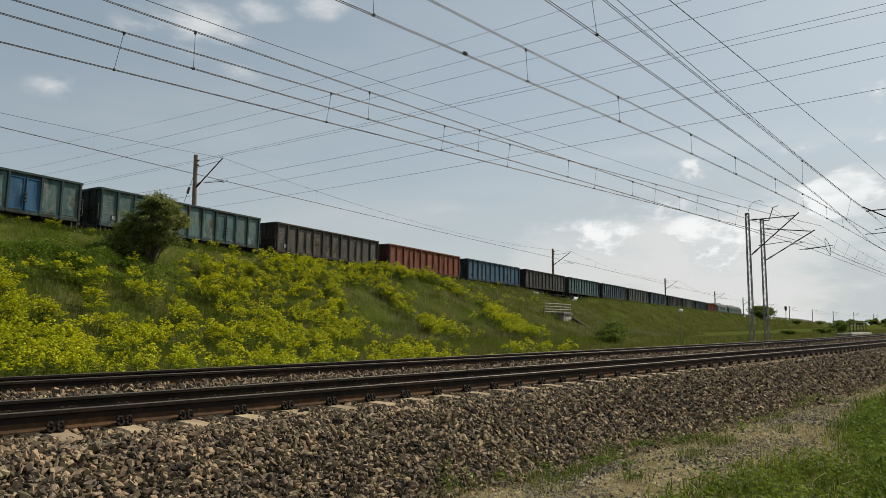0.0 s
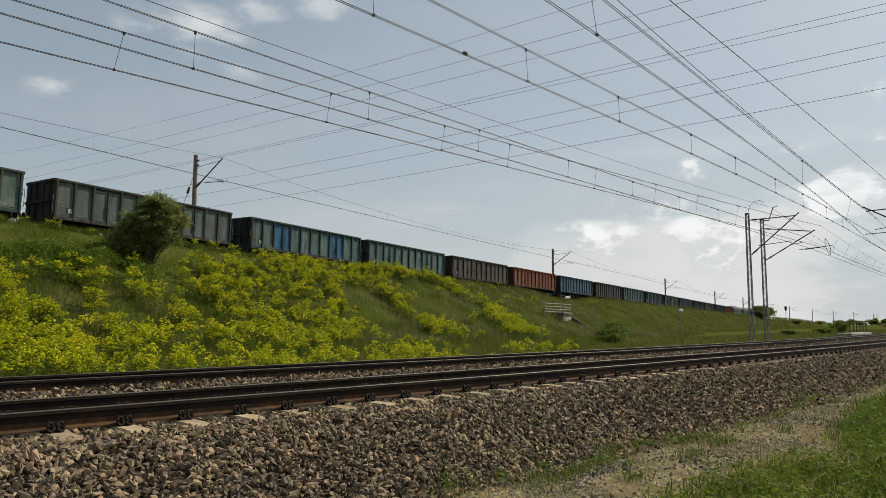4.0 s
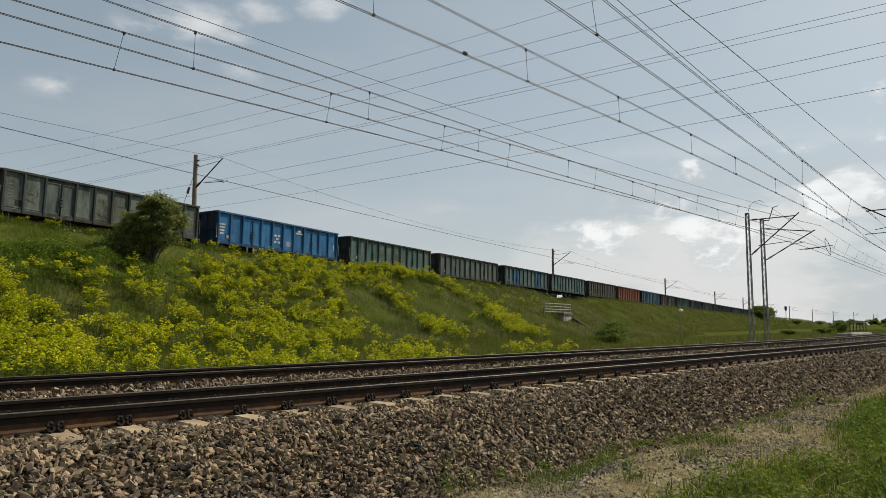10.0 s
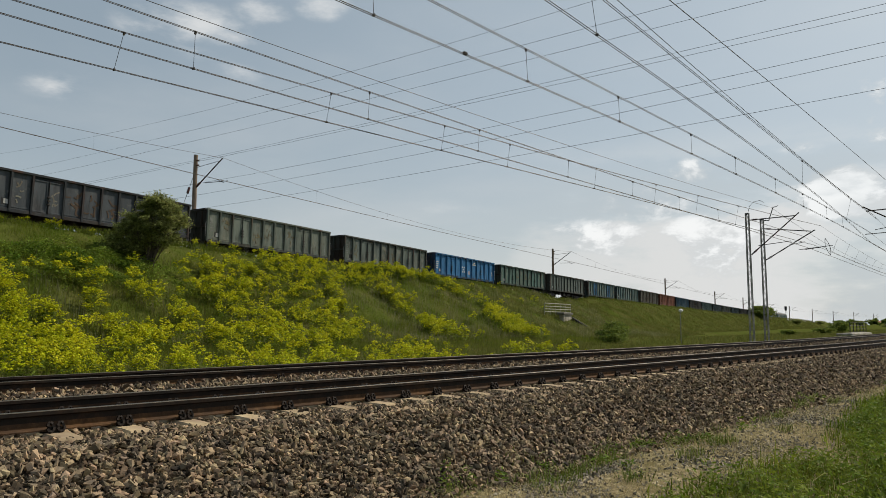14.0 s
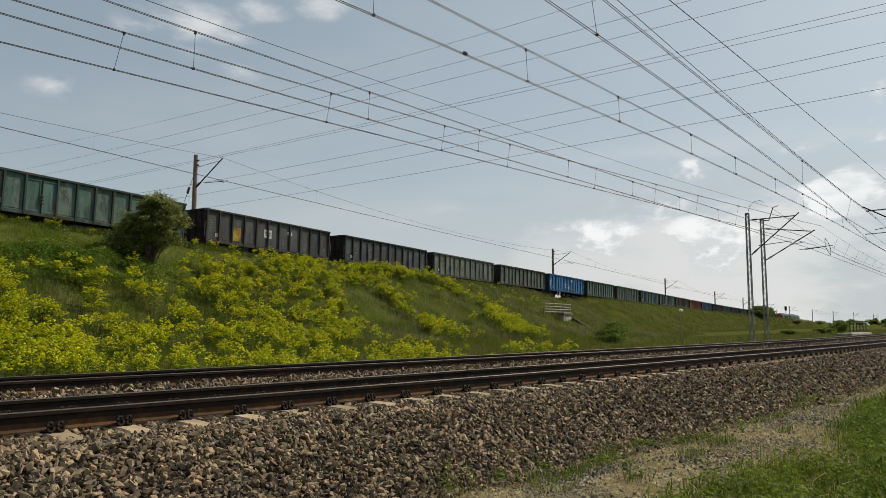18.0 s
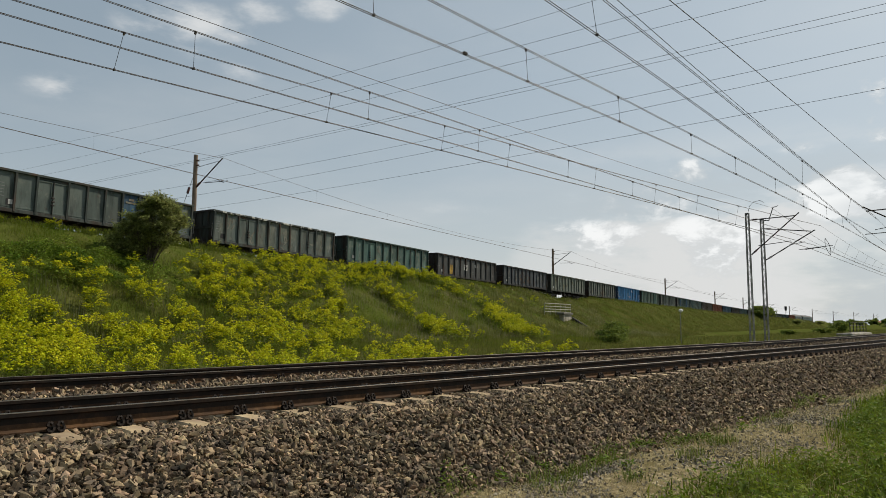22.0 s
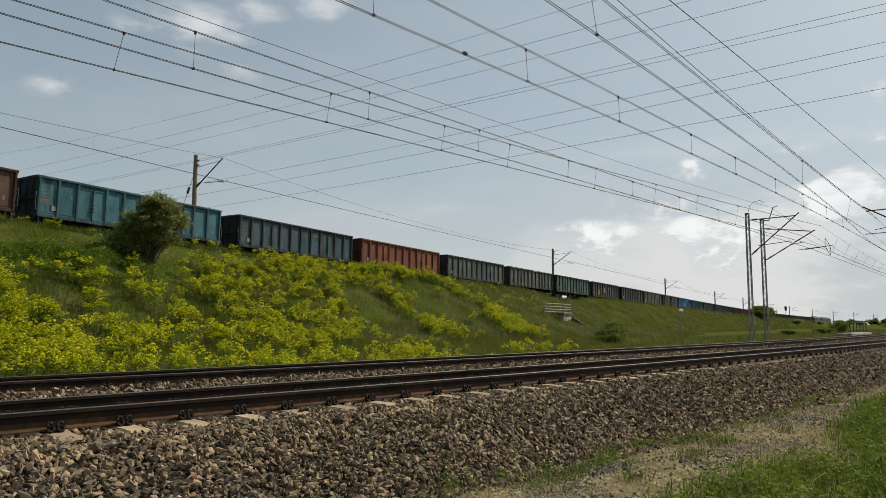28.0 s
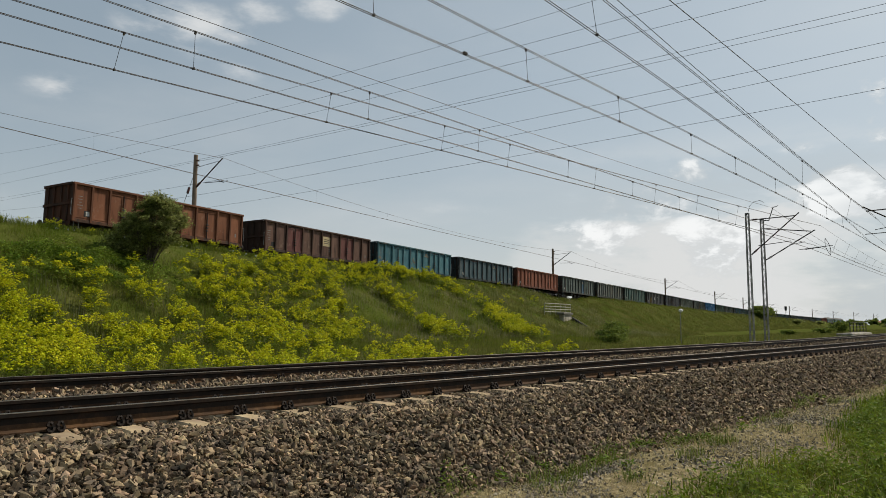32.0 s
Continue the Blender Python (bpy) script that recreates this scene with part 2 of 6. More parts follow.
M_BARK = mat("bark", (.05, .04, .03), (.10, .08, .06), 12, .9, 0, .6)
L_GRASS = leaf_mat("grass_blade", (.098, .136, .013), (.155, .182, .027), .42)
L_LUSH = leaf_mat("lush_grass", (.088, .132, .012), (.16, .19, .024), .42, .5)
L_OLIVE = leaf_mat("olive_grass", (.100, .118, .024), (.165, .165, .046), .42)
L_DRY = leaf_mat("dry_grass", (.36, .30, .15), (.50, .43, .235), .25)
L_YELLOW = leaf_mat("yellow_flower", (.345, .375, .007), (.525, .515, .013), .38, .40, .8)
L_STEM = leaf_mat("green_stem", (.125, .175, .018), (.20, .235, .03), .42)
L_BUSH = leaf_mat("bush_leaf", (.18, .205, .058), (.285, .305, .11), .48, .58)
L_HERB = leaf_mat("herb_leaf", (.082, .135, .014), (.15, .205, .027), .4, .5)
L_FAR = leaf_mat("far_leaf", (.115, .16, .028), (.175, .215, .045), .4, .4)
# ---- alignments: the near double track and the line on the embankment ----
N_HEAD, N_CURVE, N_DIST = 0.8015, 0.0019, 7.006     # heading, 1/radius, distance of the near rail
E_X, E_Y = -8.8735, 58.657                           # a point of the embankment line, by the wagons' near side
Z_TOP = 3.3                                          # top of a wagon above the embankment's rail


def near_heading(s):
    return N_HEAD + N_CURVE * np.clip(s, -200, 60)


def _integrate(head, s, x0, y0):
    th = head(s)
    ds = s[1] - s[0]
    x = np.concatenate([[0], np.cumsum((np.cos(th[1:]) + np.cos(th[:-1])) / 2 * ds)])
    y = np.concatenate([[0], np.cumsum((np.sin(th[1:]) + np.sin(th[:-1])) / 2 * ds)])
    i = int(round(-s[0] / ds))
    return x - x[i] + x0, y - y[i] + y0, th


N_S = np.arange(-260, 900.1, 0.25)
N_XS, N_YS, N_TH = _integrate(near_heading, N_S, -math.sin(N_HEAD) * N_DIST, math.cos(N_HEAD) * N_DIST)


LINE_S = [-60, -30, 0, 30, 60, 90, 120, 160, 210, 280, 350, 430]
LINE_TH = [1.0007, 1.0101, 1.0109, 1.0105, 1.0236, 1.0383, 1.0439, 1.0346, 1.0083, .9653, .912, .8558]
LINE_TOP = [9.566, 8.868, 8.169, 7.656, 7.257, 6.933, 6.632, 6.252, 5.772, 5.13, 4.494, 3.761]


def line_heading(s):
    """Nearly straight, bending gently to the right in the distance."""
    return np.interp(s, LINE_S, LINE_TH)


L_S = np.arange(-320, 1500.1, 0.25)
L_XS, L_YS, L_TH = _integrate(line_heading, L_S, E_X, E_Y)


def line_z(s):
    """Top of rail of the embankment line, falling towards the distance."""
    s = np.asarray(s, float)
    return sum(np.interp(s + d, LINE_S, LINE_TOP) for d in (-12, -6, 0, 6, 12)) / 5 - Z_TOP


def near_pt(s, o, z=0.0):
    """A point s metres along the near rail and o metres to its far side."""
    x, y, th = np.interp(s, N_S, N_XS), np.interp(s, N_S, N_YS), np.interp(s, N_S, N_TH)
    return Vector((x - math.sin(th) * o, y + math.cos(th) * o, z))


def near_dir(s):
    return float(np.interp(s, N_S, N_TH))


CENTRE = 1.5     # the wagons' near side lies this far from the line's centre


def line_pt(s, o, z=0.0):
    """s metres along the embankment line, o metres to the far side of the wagons' near side, z above its rail."""
    x, y, th = np.interp(s, L_S, L_XS), np.interp(s, L_S, L_YS), np.interp(s, L_S, L_TH)
    return Vector((x - math.sin(th) * o, y + math.cos(th) * o, float(line_z(s)) + z))


def line_dir(s):
    return float(np.interp(s, L_S, L_TH))


def _frame_of(px, py, xs, ys, th, ss):
    """Distance along an alignment and offset from it, by stepping towards the foot of the perpendicular."""
    i0 = int(np.argmin(np.abs(ss)))
    c, s = math.cos(th[i0]), math.sin(th[i0])
    q = (px - xs[i0]) * c + (py - ys[i0]) * s
    for _ in range(6):
        q = np.clip(q, ss[0], ss[-1])
        x, y, h = np.interp(q, ss, xs), np.interp(q, ss, ys), np.interp(q, ss, th)
        dx, dy = px - x, py - y
        q = q + (dx * np.cos(h) + dy * np.sin(h)) * .9
    q = np.clip(q, ss[0], ss[-1])
    x, y, h = np.interp(q, ss, xs), np.interp(q, ss, ys), np.interp(q, ss, th)
    return q, -(px - x) * np.sin(h) + (py - y) * np.cos(h)


def smooth_noise(x, y, scale, seed=0):
    """Cheap value noise on arrays."""
    x, y = x / scale + seed * 17.3, y / scale + seed * 9.1
    xi, yi = np.floor(x), np.floor(y)
    fx, fy = x - xi, y - yi
    fx, fy = fx * fx * (3 - 2 * fx), fy * fy * (3 - 2 * fy)

    def h(a, b):
        v = np.sin(a * 127.1 + b * 311.7 + seed * 74.7) * 43758.5453
        return v - np.floor(v)
    return (h(xi, yi) * (1 - fx) + h(xi + 1, yi) * fx) * (1 - fy) + (h(xi, yi + 1) * (1 - fx) + h(xi + 1, yi + 1) * fx) * fy


GROUND_Z = -0.85
SLOPE = 1.95
BALLAST_TOP = -0.235


def ground_z(px, py):
    """Height of the ground sheet."""
    px, py = np.asarray(px, float), np.asarray(py, float)
    shape = px.shape
    px, py = px.ravel(), py.ravel()
    s, o = _frame_of(px, py, N_XS, N_YS, N_TH, N_S)
    near = np.interp(o, [-40, -3.7, -3.0, -2.35, -0.92, 6.4, 7.9, 9, 40], [GROUND_Z - .1, GROUND_Z, GROUND_Z + .08, GROUND_Z + .03, BALLAST_TOP, BALLAST_TOP, GROUND_Z, GROUND_Z - .1, GROUND_Z])
    ls, lo = _frame_of(px, py, L_XS, L_YS, L_TH, L_S)
    # a grassy shoulder in front of the rails, higher in the distance, with a dip above the culvert
    lip = np.interp(ls, [-40, -30, -8, 6, 30, 36, 40, 47, 52, 62, 90, 140, 280], [.2, .18, .16, .40, .32, .05, -.25, -.2, .35, .52, .58, .9, 1.45])
    top = line_z(ls) - 0.30 + (0.30 + lip) * np.clip((-lo - 1.0) / 0.8, 0, 1)
    run = (top - GROUND_Z) * SLOPE
    d = np.maximum(0, np.maximum(-2.3 - lo, lo - 7.0))
    bank = top - (top - GROUND_Z) * np.interp(d / run, [0, .68, .95, 1.5], [0, .70, .88, 1.0])
    bank = bank + np.where((d > 0.5) & (d < run), (smooth_noise(px, py, 2.5, 3) - .5) * .25 + (smooth_noise(px, py, 7.0, 4) - .5) * .5, 0)
    far = np.hypot(px, py)
    rough = (smooth_noise(px, py, 1.3, 1) - .5) * .10 * np.clip((-o - 3) / 2, 0, 1) * (far < 60)
    z = np.where(o > 7, np.maximum(near, bank), np.maximum(near, np.where(o > 30, bank, -9)))
    z = np.where((o < -20), np.maximum(near, bank), z)
    return (z + rough).reshape(shape)


def ground_at(x, y):
    return float(ground_z(np.array([x]), np.array([y]))[0])


# ---- mesh helpers ----
def np_mesh(name, verts, faces, mats=(), index=None):
    """A mesh from numpy arrays: all faces have the same number of corners."""
    me = bpy.data.meshes.new(name)
    n, k = faces.shape
    me.vertices.add(len(verts))
    me.vertices.foreach_set("co", np.asarray(verts, np.float32).ravel())
    me.loops.add(n * k)
    me.loops.foreach_set("vertex_index", np.asarray(faces, np.int32).ravel())
    me.polygons.add(n)
    me.polygons.foreach_set("loop_start", np.arange(0, n * k, k, dtype=np.int32))
    me.polygons.foreach_set("loop_total", np.full(n, k, np.int32))
    me.polygons.foreach_set("use_smooth", np.zeros(n, bool))
    for m in mats:
        me.materials.append(m)
    if index is not None:
        me.polygons.foreach_set("material_index", np.asarray(index, np.int32))
    me.update(calc_edges=True)
    me.validate()
    return me


def part(name, bm, material, parent=None, label="", smooth=False):
    """Links a bmesh as one mesh object under a thing or a part."""
    me = bpy.data.meshes.new(name)
    bm.to_mesh(me)
    bm.free()
    if material is not None:
        for m in (material if isinstance(material, (list, tuple)) else [material]):
            me.materials.append(m)
    if smooth:
        for p in me.polygons:
            p.use_smooth = True
    ob = new(name, me)
    ob.parent = parent
    if label:
        ob["label"] = label
    return ob


def box(bm, x0, x1, y0, y1, z0, z1, bevel=0.0, m=None):
    """Adds a box to a bmesh, optionally with bevelled edges."""
    r = bmesh.ops.create_cube(bm, size=1)
    vs = r["verts"]
    for v in vs:
        v.co = Vector((x0 + (v.co.x + .5) * (x1 - x0), y0 + (v.co.y + .5) * (y1 - y0), z0 + (v.co.z + .5) * (z1 - z0)))
        if m is not None:
            v.co = m @ v.co
    if bevel:
        es = list({e for v in vs for e in v.link_edges})
        bmesh.ops.bevel(bm, geom=es, offset=bevel, segments=1, affect="EDGES")
    return vs


def rod(bm, a, b, r, n=6, r2=None):
    """A closed round bar from a to b."""
    a, b = Vector(a), Vector(b)
    d = b - a
    if d.length < 1e-6:
        return
    m = Matrix.Translation((a + b) / 2) @ d.to_track_quat("Z", "Y").to_matrix().to_4x4()
    bmesh.ops.create_cone(bm, cap_ends=True, segments=n, radius1=r, radius2=r if r2 is None else r2, depth=d.length, matrix=m)


def new_bm():
    return bmesh.new()


def empty(name, m, **tags):
    ob = new(name)
    ob.empty_display_size = 0.3
    ob.matrix_world = m
    return tagged(ob, **tags)


def sweep(name, profile, points, material, parent=None, closed=True, label=""):
    """A closed profile (across, up) swept along points (position, heading)."""
    n = len(profile)
    vs = []
    for p, th in points:
        ax = Vector((-math.sin(th), math.cos(th), 0))
        for u, w in profile:
            vs.append(p + ax * u + Vector((0, 0, w)))
    fs = []
    for i in range(len(points) - 1):
        for j in range(n):
            k = (j + 1) % n
            fs.append((i * n + j, (i + 1) * n + j, (i + 1) * n + k, i * n + k))
    me = bpy.data.meshes.new(name)
    me.from_pydata(vs, [], fs + [tuple(range(n)), tuple((len(points) - 1) * n + j for j in reversed(range(n)))])
    bm = bmesh.new()
    bm.from_mesh(me)
    bmesh.ops.recalc_face_normals(bm, faces=bm.faces)
    bm.to_mesh(me)
    bm.free()
    me.materials.append(material)
    ob = new(name, me)
    ob.parent = parent
    if label:
        ob["label"] = label
    return ob
M_GROUND = mat("grass_soil", (.05, .072, .011), (.078, .097, .018), 3, .95, 0, .5, 20, c3=(.085, .085, .028), c3_scale=.5, c3_amount=.4)
# Bed under the stones, dark to put the shade of their gaps into colour.
M_BALLAST = mat("shaded_ballast_bed", (.03, .024, .018), (.08, .064, .048), 22, .95, 0, .8, 30)
M_DIRT = weather(mat("dry_dirt", (.18, .142, .078), (.33, .268, .16), 26, .95, 0, .9, 40, c3=(.15, .125, .06), c3_scale=2.2, c3_amount=.5), (.47, .40, .26), 9, .52, .66, .8)
weather(M_DIRT, (.095, .082, .05), 17, .50, .60, .7, shift=5.0)
for _m in (M_GROUND, M_DIRT, M_BALLAST):
    _m.node_tree.nodes["Principled BSDF"].inputs["Specular IOR Level"].default_value = 0.0


def ground_sheet():
    """One sheet, dense near the camera and in its view, out to the horizon."""
    az = np.concatenate([np.linspace(-36, 36, 330), np.linspace(36, 324, 110)[1:-1]])
    rr = np.concatenate([[0.0], np.geomspace(1.2, 22, 62), np.linspace(22, 72, 116)[1:], np.linspace(72, 190, 70)[1:], np.geomspace(190, 4000, 60)[1:]])
    A, Rr = np.meshgrid(np.radians(az), rr)
    X, Y = np.sin(A) * Rr, np.cos(A) * Rr
    Z = ground_z(X, Y)
    n, k = len(rr), len(az)
    V = np.stack([X, Y, Z], -1).reshape(-1, 3)
    i, j = np.meshgrid(np.arange(n - 1), np.arange(k), indexing="ij")
    j2 = (j + 1) % k
    F = np.stack([i * k + j, i * k + j2, (i + 1) * k + j2, (i + 1) * k + j], -1).reshape(-1, 4)[:, ::-1]
    C = V[F].mean(1)
    s, o = _frame_of(C[:, 0], C[:, 1], N_XS, N_YS, N_TH, N_S)
    wob = (smooth_noise(C[:, 0], C[:, 1], .8, 8) - .5) * .5 + (smooth_noise(C[:, 0], C[:, 1], 2.6, 9) - .5) * .9
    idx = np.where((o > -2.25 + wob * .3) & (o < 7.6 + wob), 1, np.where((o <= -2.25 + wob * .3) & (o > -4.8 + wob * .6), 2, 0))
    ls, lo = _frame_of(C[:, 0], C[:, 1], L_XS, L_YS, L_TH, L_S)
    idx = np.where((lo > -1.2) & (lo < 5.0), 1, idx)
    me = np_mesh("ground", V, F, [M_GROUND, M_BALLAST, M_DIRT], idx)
    me.polygons.foreach_set("use_smooth", np.ones(len(F), bool))
    tagged(new("ground", me), label="grassy ground with a high railway embankment and a ballast bed", category="ground", kind="structure")


ground_sheet()

# ---- the double track ----
RAIL = [(-.036, -.004), (-.030, 0), (.030, 0), (.036, -.004), (.036, -.035), (.009, -.05), (.009, -.098), (.009, -.145), (.075, -.16), (.075, -.172), (-.075, -.172), (-.075, -.16), (-.009, -.145), (-.009, -.098), (-.009, -.05), (-.036, -.035)]
SLEEPER_S0, SLEEPER_STEP = 2.274, 0.601


def rail_z(o0, far):
    return (-.033 if far else 0) + (-.015 if o0 else 0)


def sleeper_mesh():
    """Prestressed concrete sleeper: seats higher than the waist and the ends, chamfered."""
    bm = new_bm()
    prof = [(-1.25, .10), (-1.18, .015), (-.95, .005), (-.56, .0), (-.30, .035), (.30, .035), (.56, .0), (.95, .005), (1.18, .015), (1.25, .10)]
    rows = []
    for y, drop in prof:
        rows.append([bm.verts.new((x, y, z)) for x, z in ((-.15, -.21), (-.115, -.03 - drop), (-.09, -drop), (.09, -drop), (.115, -.03 - drop), (.15, -.21))])
    for a, b in zip(rows, rows[1:]):
        for k in range(6):
            bm.faces.new((a[k], a[(k + 1) % 6], b[(k + 1) % 6], b[k]))
    bm.faces.new(rows[0][::-1])
    bm.faces.new(rows[-1])
    bmesh.ops.recalc_face_normals(bm, faces=bm.faces)
    me = bpy.data.meshes.new("sleeper")
    bm.to_mesh(me)
    bm.free()
    me.materials.append(M_SLEEPER)
    return me


def clip_mesh():
    """Spring clip on one side of a rail foot: cast shoulder and two curled bars."""
    bm = new_bm()
    box(bm, -.06, .06, -.105, -.05, -.03, .035, .012)
    for x in (-.042, .042):
        prev = None
        for k in range(9):
            a = radians(-80 + k * 42)
            p = Vector((x + math.sin(a) * .026, -.105 + math.cos(a) * .018, .030 + math.cos(a) * .040))
            if prev is not None:
                rod(bm, prev, p, .0145, 4)
            prev = p
    for x in (-.042, .042):
        rod(bm, (x, -.10, .0), (x * .4, -.055, .012), .014, 5)
    me = bpy.data.meshes.new("rail_clip")
    bm.to_mesh(me)
    bm.free()
    me.materials.append(M_CLIP)
    return me


def tracks():
    ss = list(np.arange(-40, 70, 1.0)) + list(np.arange(70, 500, 10.0))
    sm, cm = sleeper_mesh(), clip_mesh()
    rng = random.Random(3)
    for o0 in (0.0, 4.0):
        tr = empty("railway_track", Matrix(), label="railway track with rusty rails on pale concrete sleepers", category="railway track", group="double track", kind="structure")
        for far in (0, 1):
            z = rail_z(o0, far)
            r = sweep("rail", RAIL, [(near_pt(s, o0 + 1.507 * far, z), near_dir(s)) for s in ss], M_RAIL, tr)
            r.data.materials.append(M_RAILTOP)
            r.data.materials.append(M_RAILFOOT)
            # the head's shade is coloured onto the upper web, lit rust below it
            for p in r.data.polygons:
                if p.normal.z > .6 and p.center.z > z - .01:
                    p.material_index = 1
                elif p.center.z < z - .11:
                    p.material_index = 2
        for i in range(-8, 125 if o0 == 0 else 95):
            s = SLEEPER_S0 + SLEEPER_STEP * i + rng.uniform(-.012, .012) + (.21 if o0 else 0)
            ob = new("sleeper", sm)
            th = near_dir(s)
            zc = (rail_z(o0, 0) + rail_z(o0, 1)) / 2 - .186
            ob.matrix_world = Matrix.Translation(near_pt(s, o0 + .7535, zc)) @ Matrix.Rotation(th, 4, "Z") @ Matrix.Rotation(-.022, 4, "X") @ Matrix.Rotation(rng.uniform(-.012, .012), 4, "Z")
            ob.parent = tr
            if i > 75:
                continue
            for far in (0, 1):
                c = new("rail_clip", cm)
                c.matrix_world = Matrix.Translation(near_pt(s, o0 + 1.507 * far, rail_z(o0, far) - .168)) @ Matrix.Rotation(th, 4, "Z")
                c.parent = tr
    tr = empty("embankment_track", Matrix(), label="railway track on top of the embankment", category="railway track", kind="structure")
    for o in (.75, 2.25):
        sweep("rail", RAIL, [(line_pt(s, o, 0), line_dir(s)) for s in np.arange(-300, 1400, 10.0)], M_RAIL, tr)
    for i in range(90):
        s = -45 + i * .65
        ob = new("sleeper", sm)
        ob.matrix_world = Matrix.Translation(line_pt(s, 1.5, -.19)) @ Matrix.Rotation(line_dir(s), 4, "Z")
        ob.parent = tr


tracks()


# ---- ballast stones ----
def rock_kinds(count, points, seed):
    """Angular stones: hulls of a few random points on a flattened ball of radius about 1."""
    rng = np.random.default_rng(seed)
    kinds = []
    for _ in range(count):
        bm = new_bm()
        p = rng.uniform(-1, 1, (points, 3))
        p /= np.maximum(np.abs(p).max(1), np.linalg.norm(p, axis=1) * .8)[:, None]
        p *= np.array([1.28, rng.uniform(.62, .95), rng.uniform(.42, .75)]) * rng.uniform(.8, 1.1, (points, 1))
        vs = [bm.verts.new(v) for v in p]
        bmesh.ops.convex_hull(bm, input=vs)
        bmesh.ops.delete(bm, geom=[v for v in bm.verts if not v.link_faces], context="VERTS")
        bmesh.ops.triangulate(bm, faces=bm.faces)
        bm.verts.index_update()
        kinds.append((np.array([v.co for v in bm.verts]), np.array([[v.index for v in f.verts] for f in bm.faces])))
        bm.free()
    return kinds


def random_turns(rng, n):
    q = rng.normal(size=(n, 4))
    q /= np.linalg.norm(q, axis=1)[:, None]
    w, x, y, z = q.T
    return np.stack([np.stack([1 - 2 * (y * y + z * z), 2 * (x * y - z * w), 2 * (x * z + y * w)], -1),
                     np.stack([2 * (x * y + z * w), 1 - 2 * (x * x + z * z), 2 * (y * z - x * w)], -1),
                     np.stack([2 * (x * z - y * w), 2 * (y * z + x * w), 1 - 2 * (x * x + y * y)], -1)], 1)


def spread_kinds(kinds, pos, turn, size, rng):
    """Copies of small meshes at places, joined into vertex and face arrays."""
    V, F, base = [], [], 0
    pick = rng.integers(0, len(kinds), len(pos))
    for k, (v, f) in enumerate(kinds):
        m = pick == k
        n = int(m.sum())
        if not n:
            continue
        vv = np.einsum("nij,vj->nvi", turn[m], v) * np.asarray(size)[m][:, None, None] + pos[m][:, None, :]
        V.append(vv.reshape(-1, 3))
        F.append((f[None] + (np.arange(n) * len(v))[:, None, None]).reshape(-1, f.shape[1]) + base)
        base += n * len(v)
    return np.concatenate(V), np.concatenate(F)


def near_points(s, o):
    x, y, th = np.interp(s, N_S, N_XS), np.interp(s, N_S, N_YS), np.interp(s, N_S, N_TH)
    return x - np.sin(th) * o, y + np.cos(th) * o


def ballast():
    rng = np.random.default_rng(11)
    fine, rough = rock_kinds(40, 12, 1), rock_kinds(26, 7, 2)
    for kinds, s0, s1, o0, o1, per, lo, hi in ((fine, .5, 9, -2.6, -.06, 1450, .015, .036), (rough, 9, 20, -2.65, -.06, 950, .024, .044), (rough, 20, 42, -2.5, -.06, 330, .034, .060), (rough, -9, .5, -2.5, -.06, 160, .04, .06), (rough, -9, .5, 1.56, 3.95, 60, .04, .06), (rough, 42, 85, -2.5, -.06, 80, .05, .08),
                                               (rough, .5, 26, .06, 1.45, 120, .03, .05), (rough, .5, 30, 1.56, 3.95, 190, .03, .05), (rough, .5, 30, 4.06, 5.45, 60, .03, .055), (rough, 26, 60, .06, 5.45, 45, .04, .07), (rough, .5, 26, 5.56, 7.6, 20, .03, .055)):
        n = int((s1 - s0) * (o1 - o0) * per)
        s, o = rng.uniform(s0, s1, n), rng.uniform(o0, o1, n)
        if o0 < -1:
            keep = rng.random(n) < np.clip((o + 2.50 + .25 * smooth_noise(s, o, .7, 6)) / .35, 0, 1)
            s, o = s[keep], o[keep]
        # sleepers stay clear where their tops show
        k = np.abs(((s - SLEEPER_S0) / SLEEPER_STEP + .5) % 1 - .5) * SLEEPER_STEP
        on_sleeper = (k < .125) & ((o > -.37) & (o < 1.2))
        s, o = s[~on_sleeper], o[~on_sleeper]
        x, y = near_points(s, o)
        z = ground_z(x, y) + rng.uniform(-.04, .050, len(x)) * np.where((o > -1.1) & (o < 0), .6, 1) - np.where((o > -.95) & (o < -.4) & (k[~on_sleeper] < .2), .012, 0) + np.where((o > 0) & (o < 5.6), .008, 0) + np.where((o > 1.6) & (o < 3.95), .035, 0)
        size = rng.uniform(lo, hi, len(x)) * rng.choice([1, 1, 1, 1.25, .75], len(x))
        V, F = spread_kinds(kinds, np.stack([x, y, z], 1), random_turns(rng, len(x)), size, rng)
        tagged(new("ballast_stones", np_mesh("ballast_stones", V, F, [M_STONE])), label="grey-brown crushed stone ballast on the track shoulder", category="ballast", kind="stuff")


ballast()
# ---- the freight train ----
TRAIN, WHEELS = [], []
PITCH_W, BODY_L = 14.04, 12.35
SIDE_LOW = 1.12


def lead_s(t):
    """Distance along the line of the front end of wagon 0."""
    return -21.878 + 6.15977 * t + 0.0308368 * t * t - 0.00018983 * t ** 3


def on_line(s_front, length):
    """Pose of a vehicle whose body's front end is at s_front: origin mid-length, centre, rail level; x is forward."""
    a, b = line_pt(s_front, CENTRE), line_pt(s_front - length, CENTRE)
    d = a - b
    th = math.atan2(d.y, d.x)
    return Matrix.Translation((a + b) / 2) @ Matrix.Rotation(th, 4, "Z") @ Matrix.Rotation(-math.atan2(d.z, d.xy.length), 4, "Y")


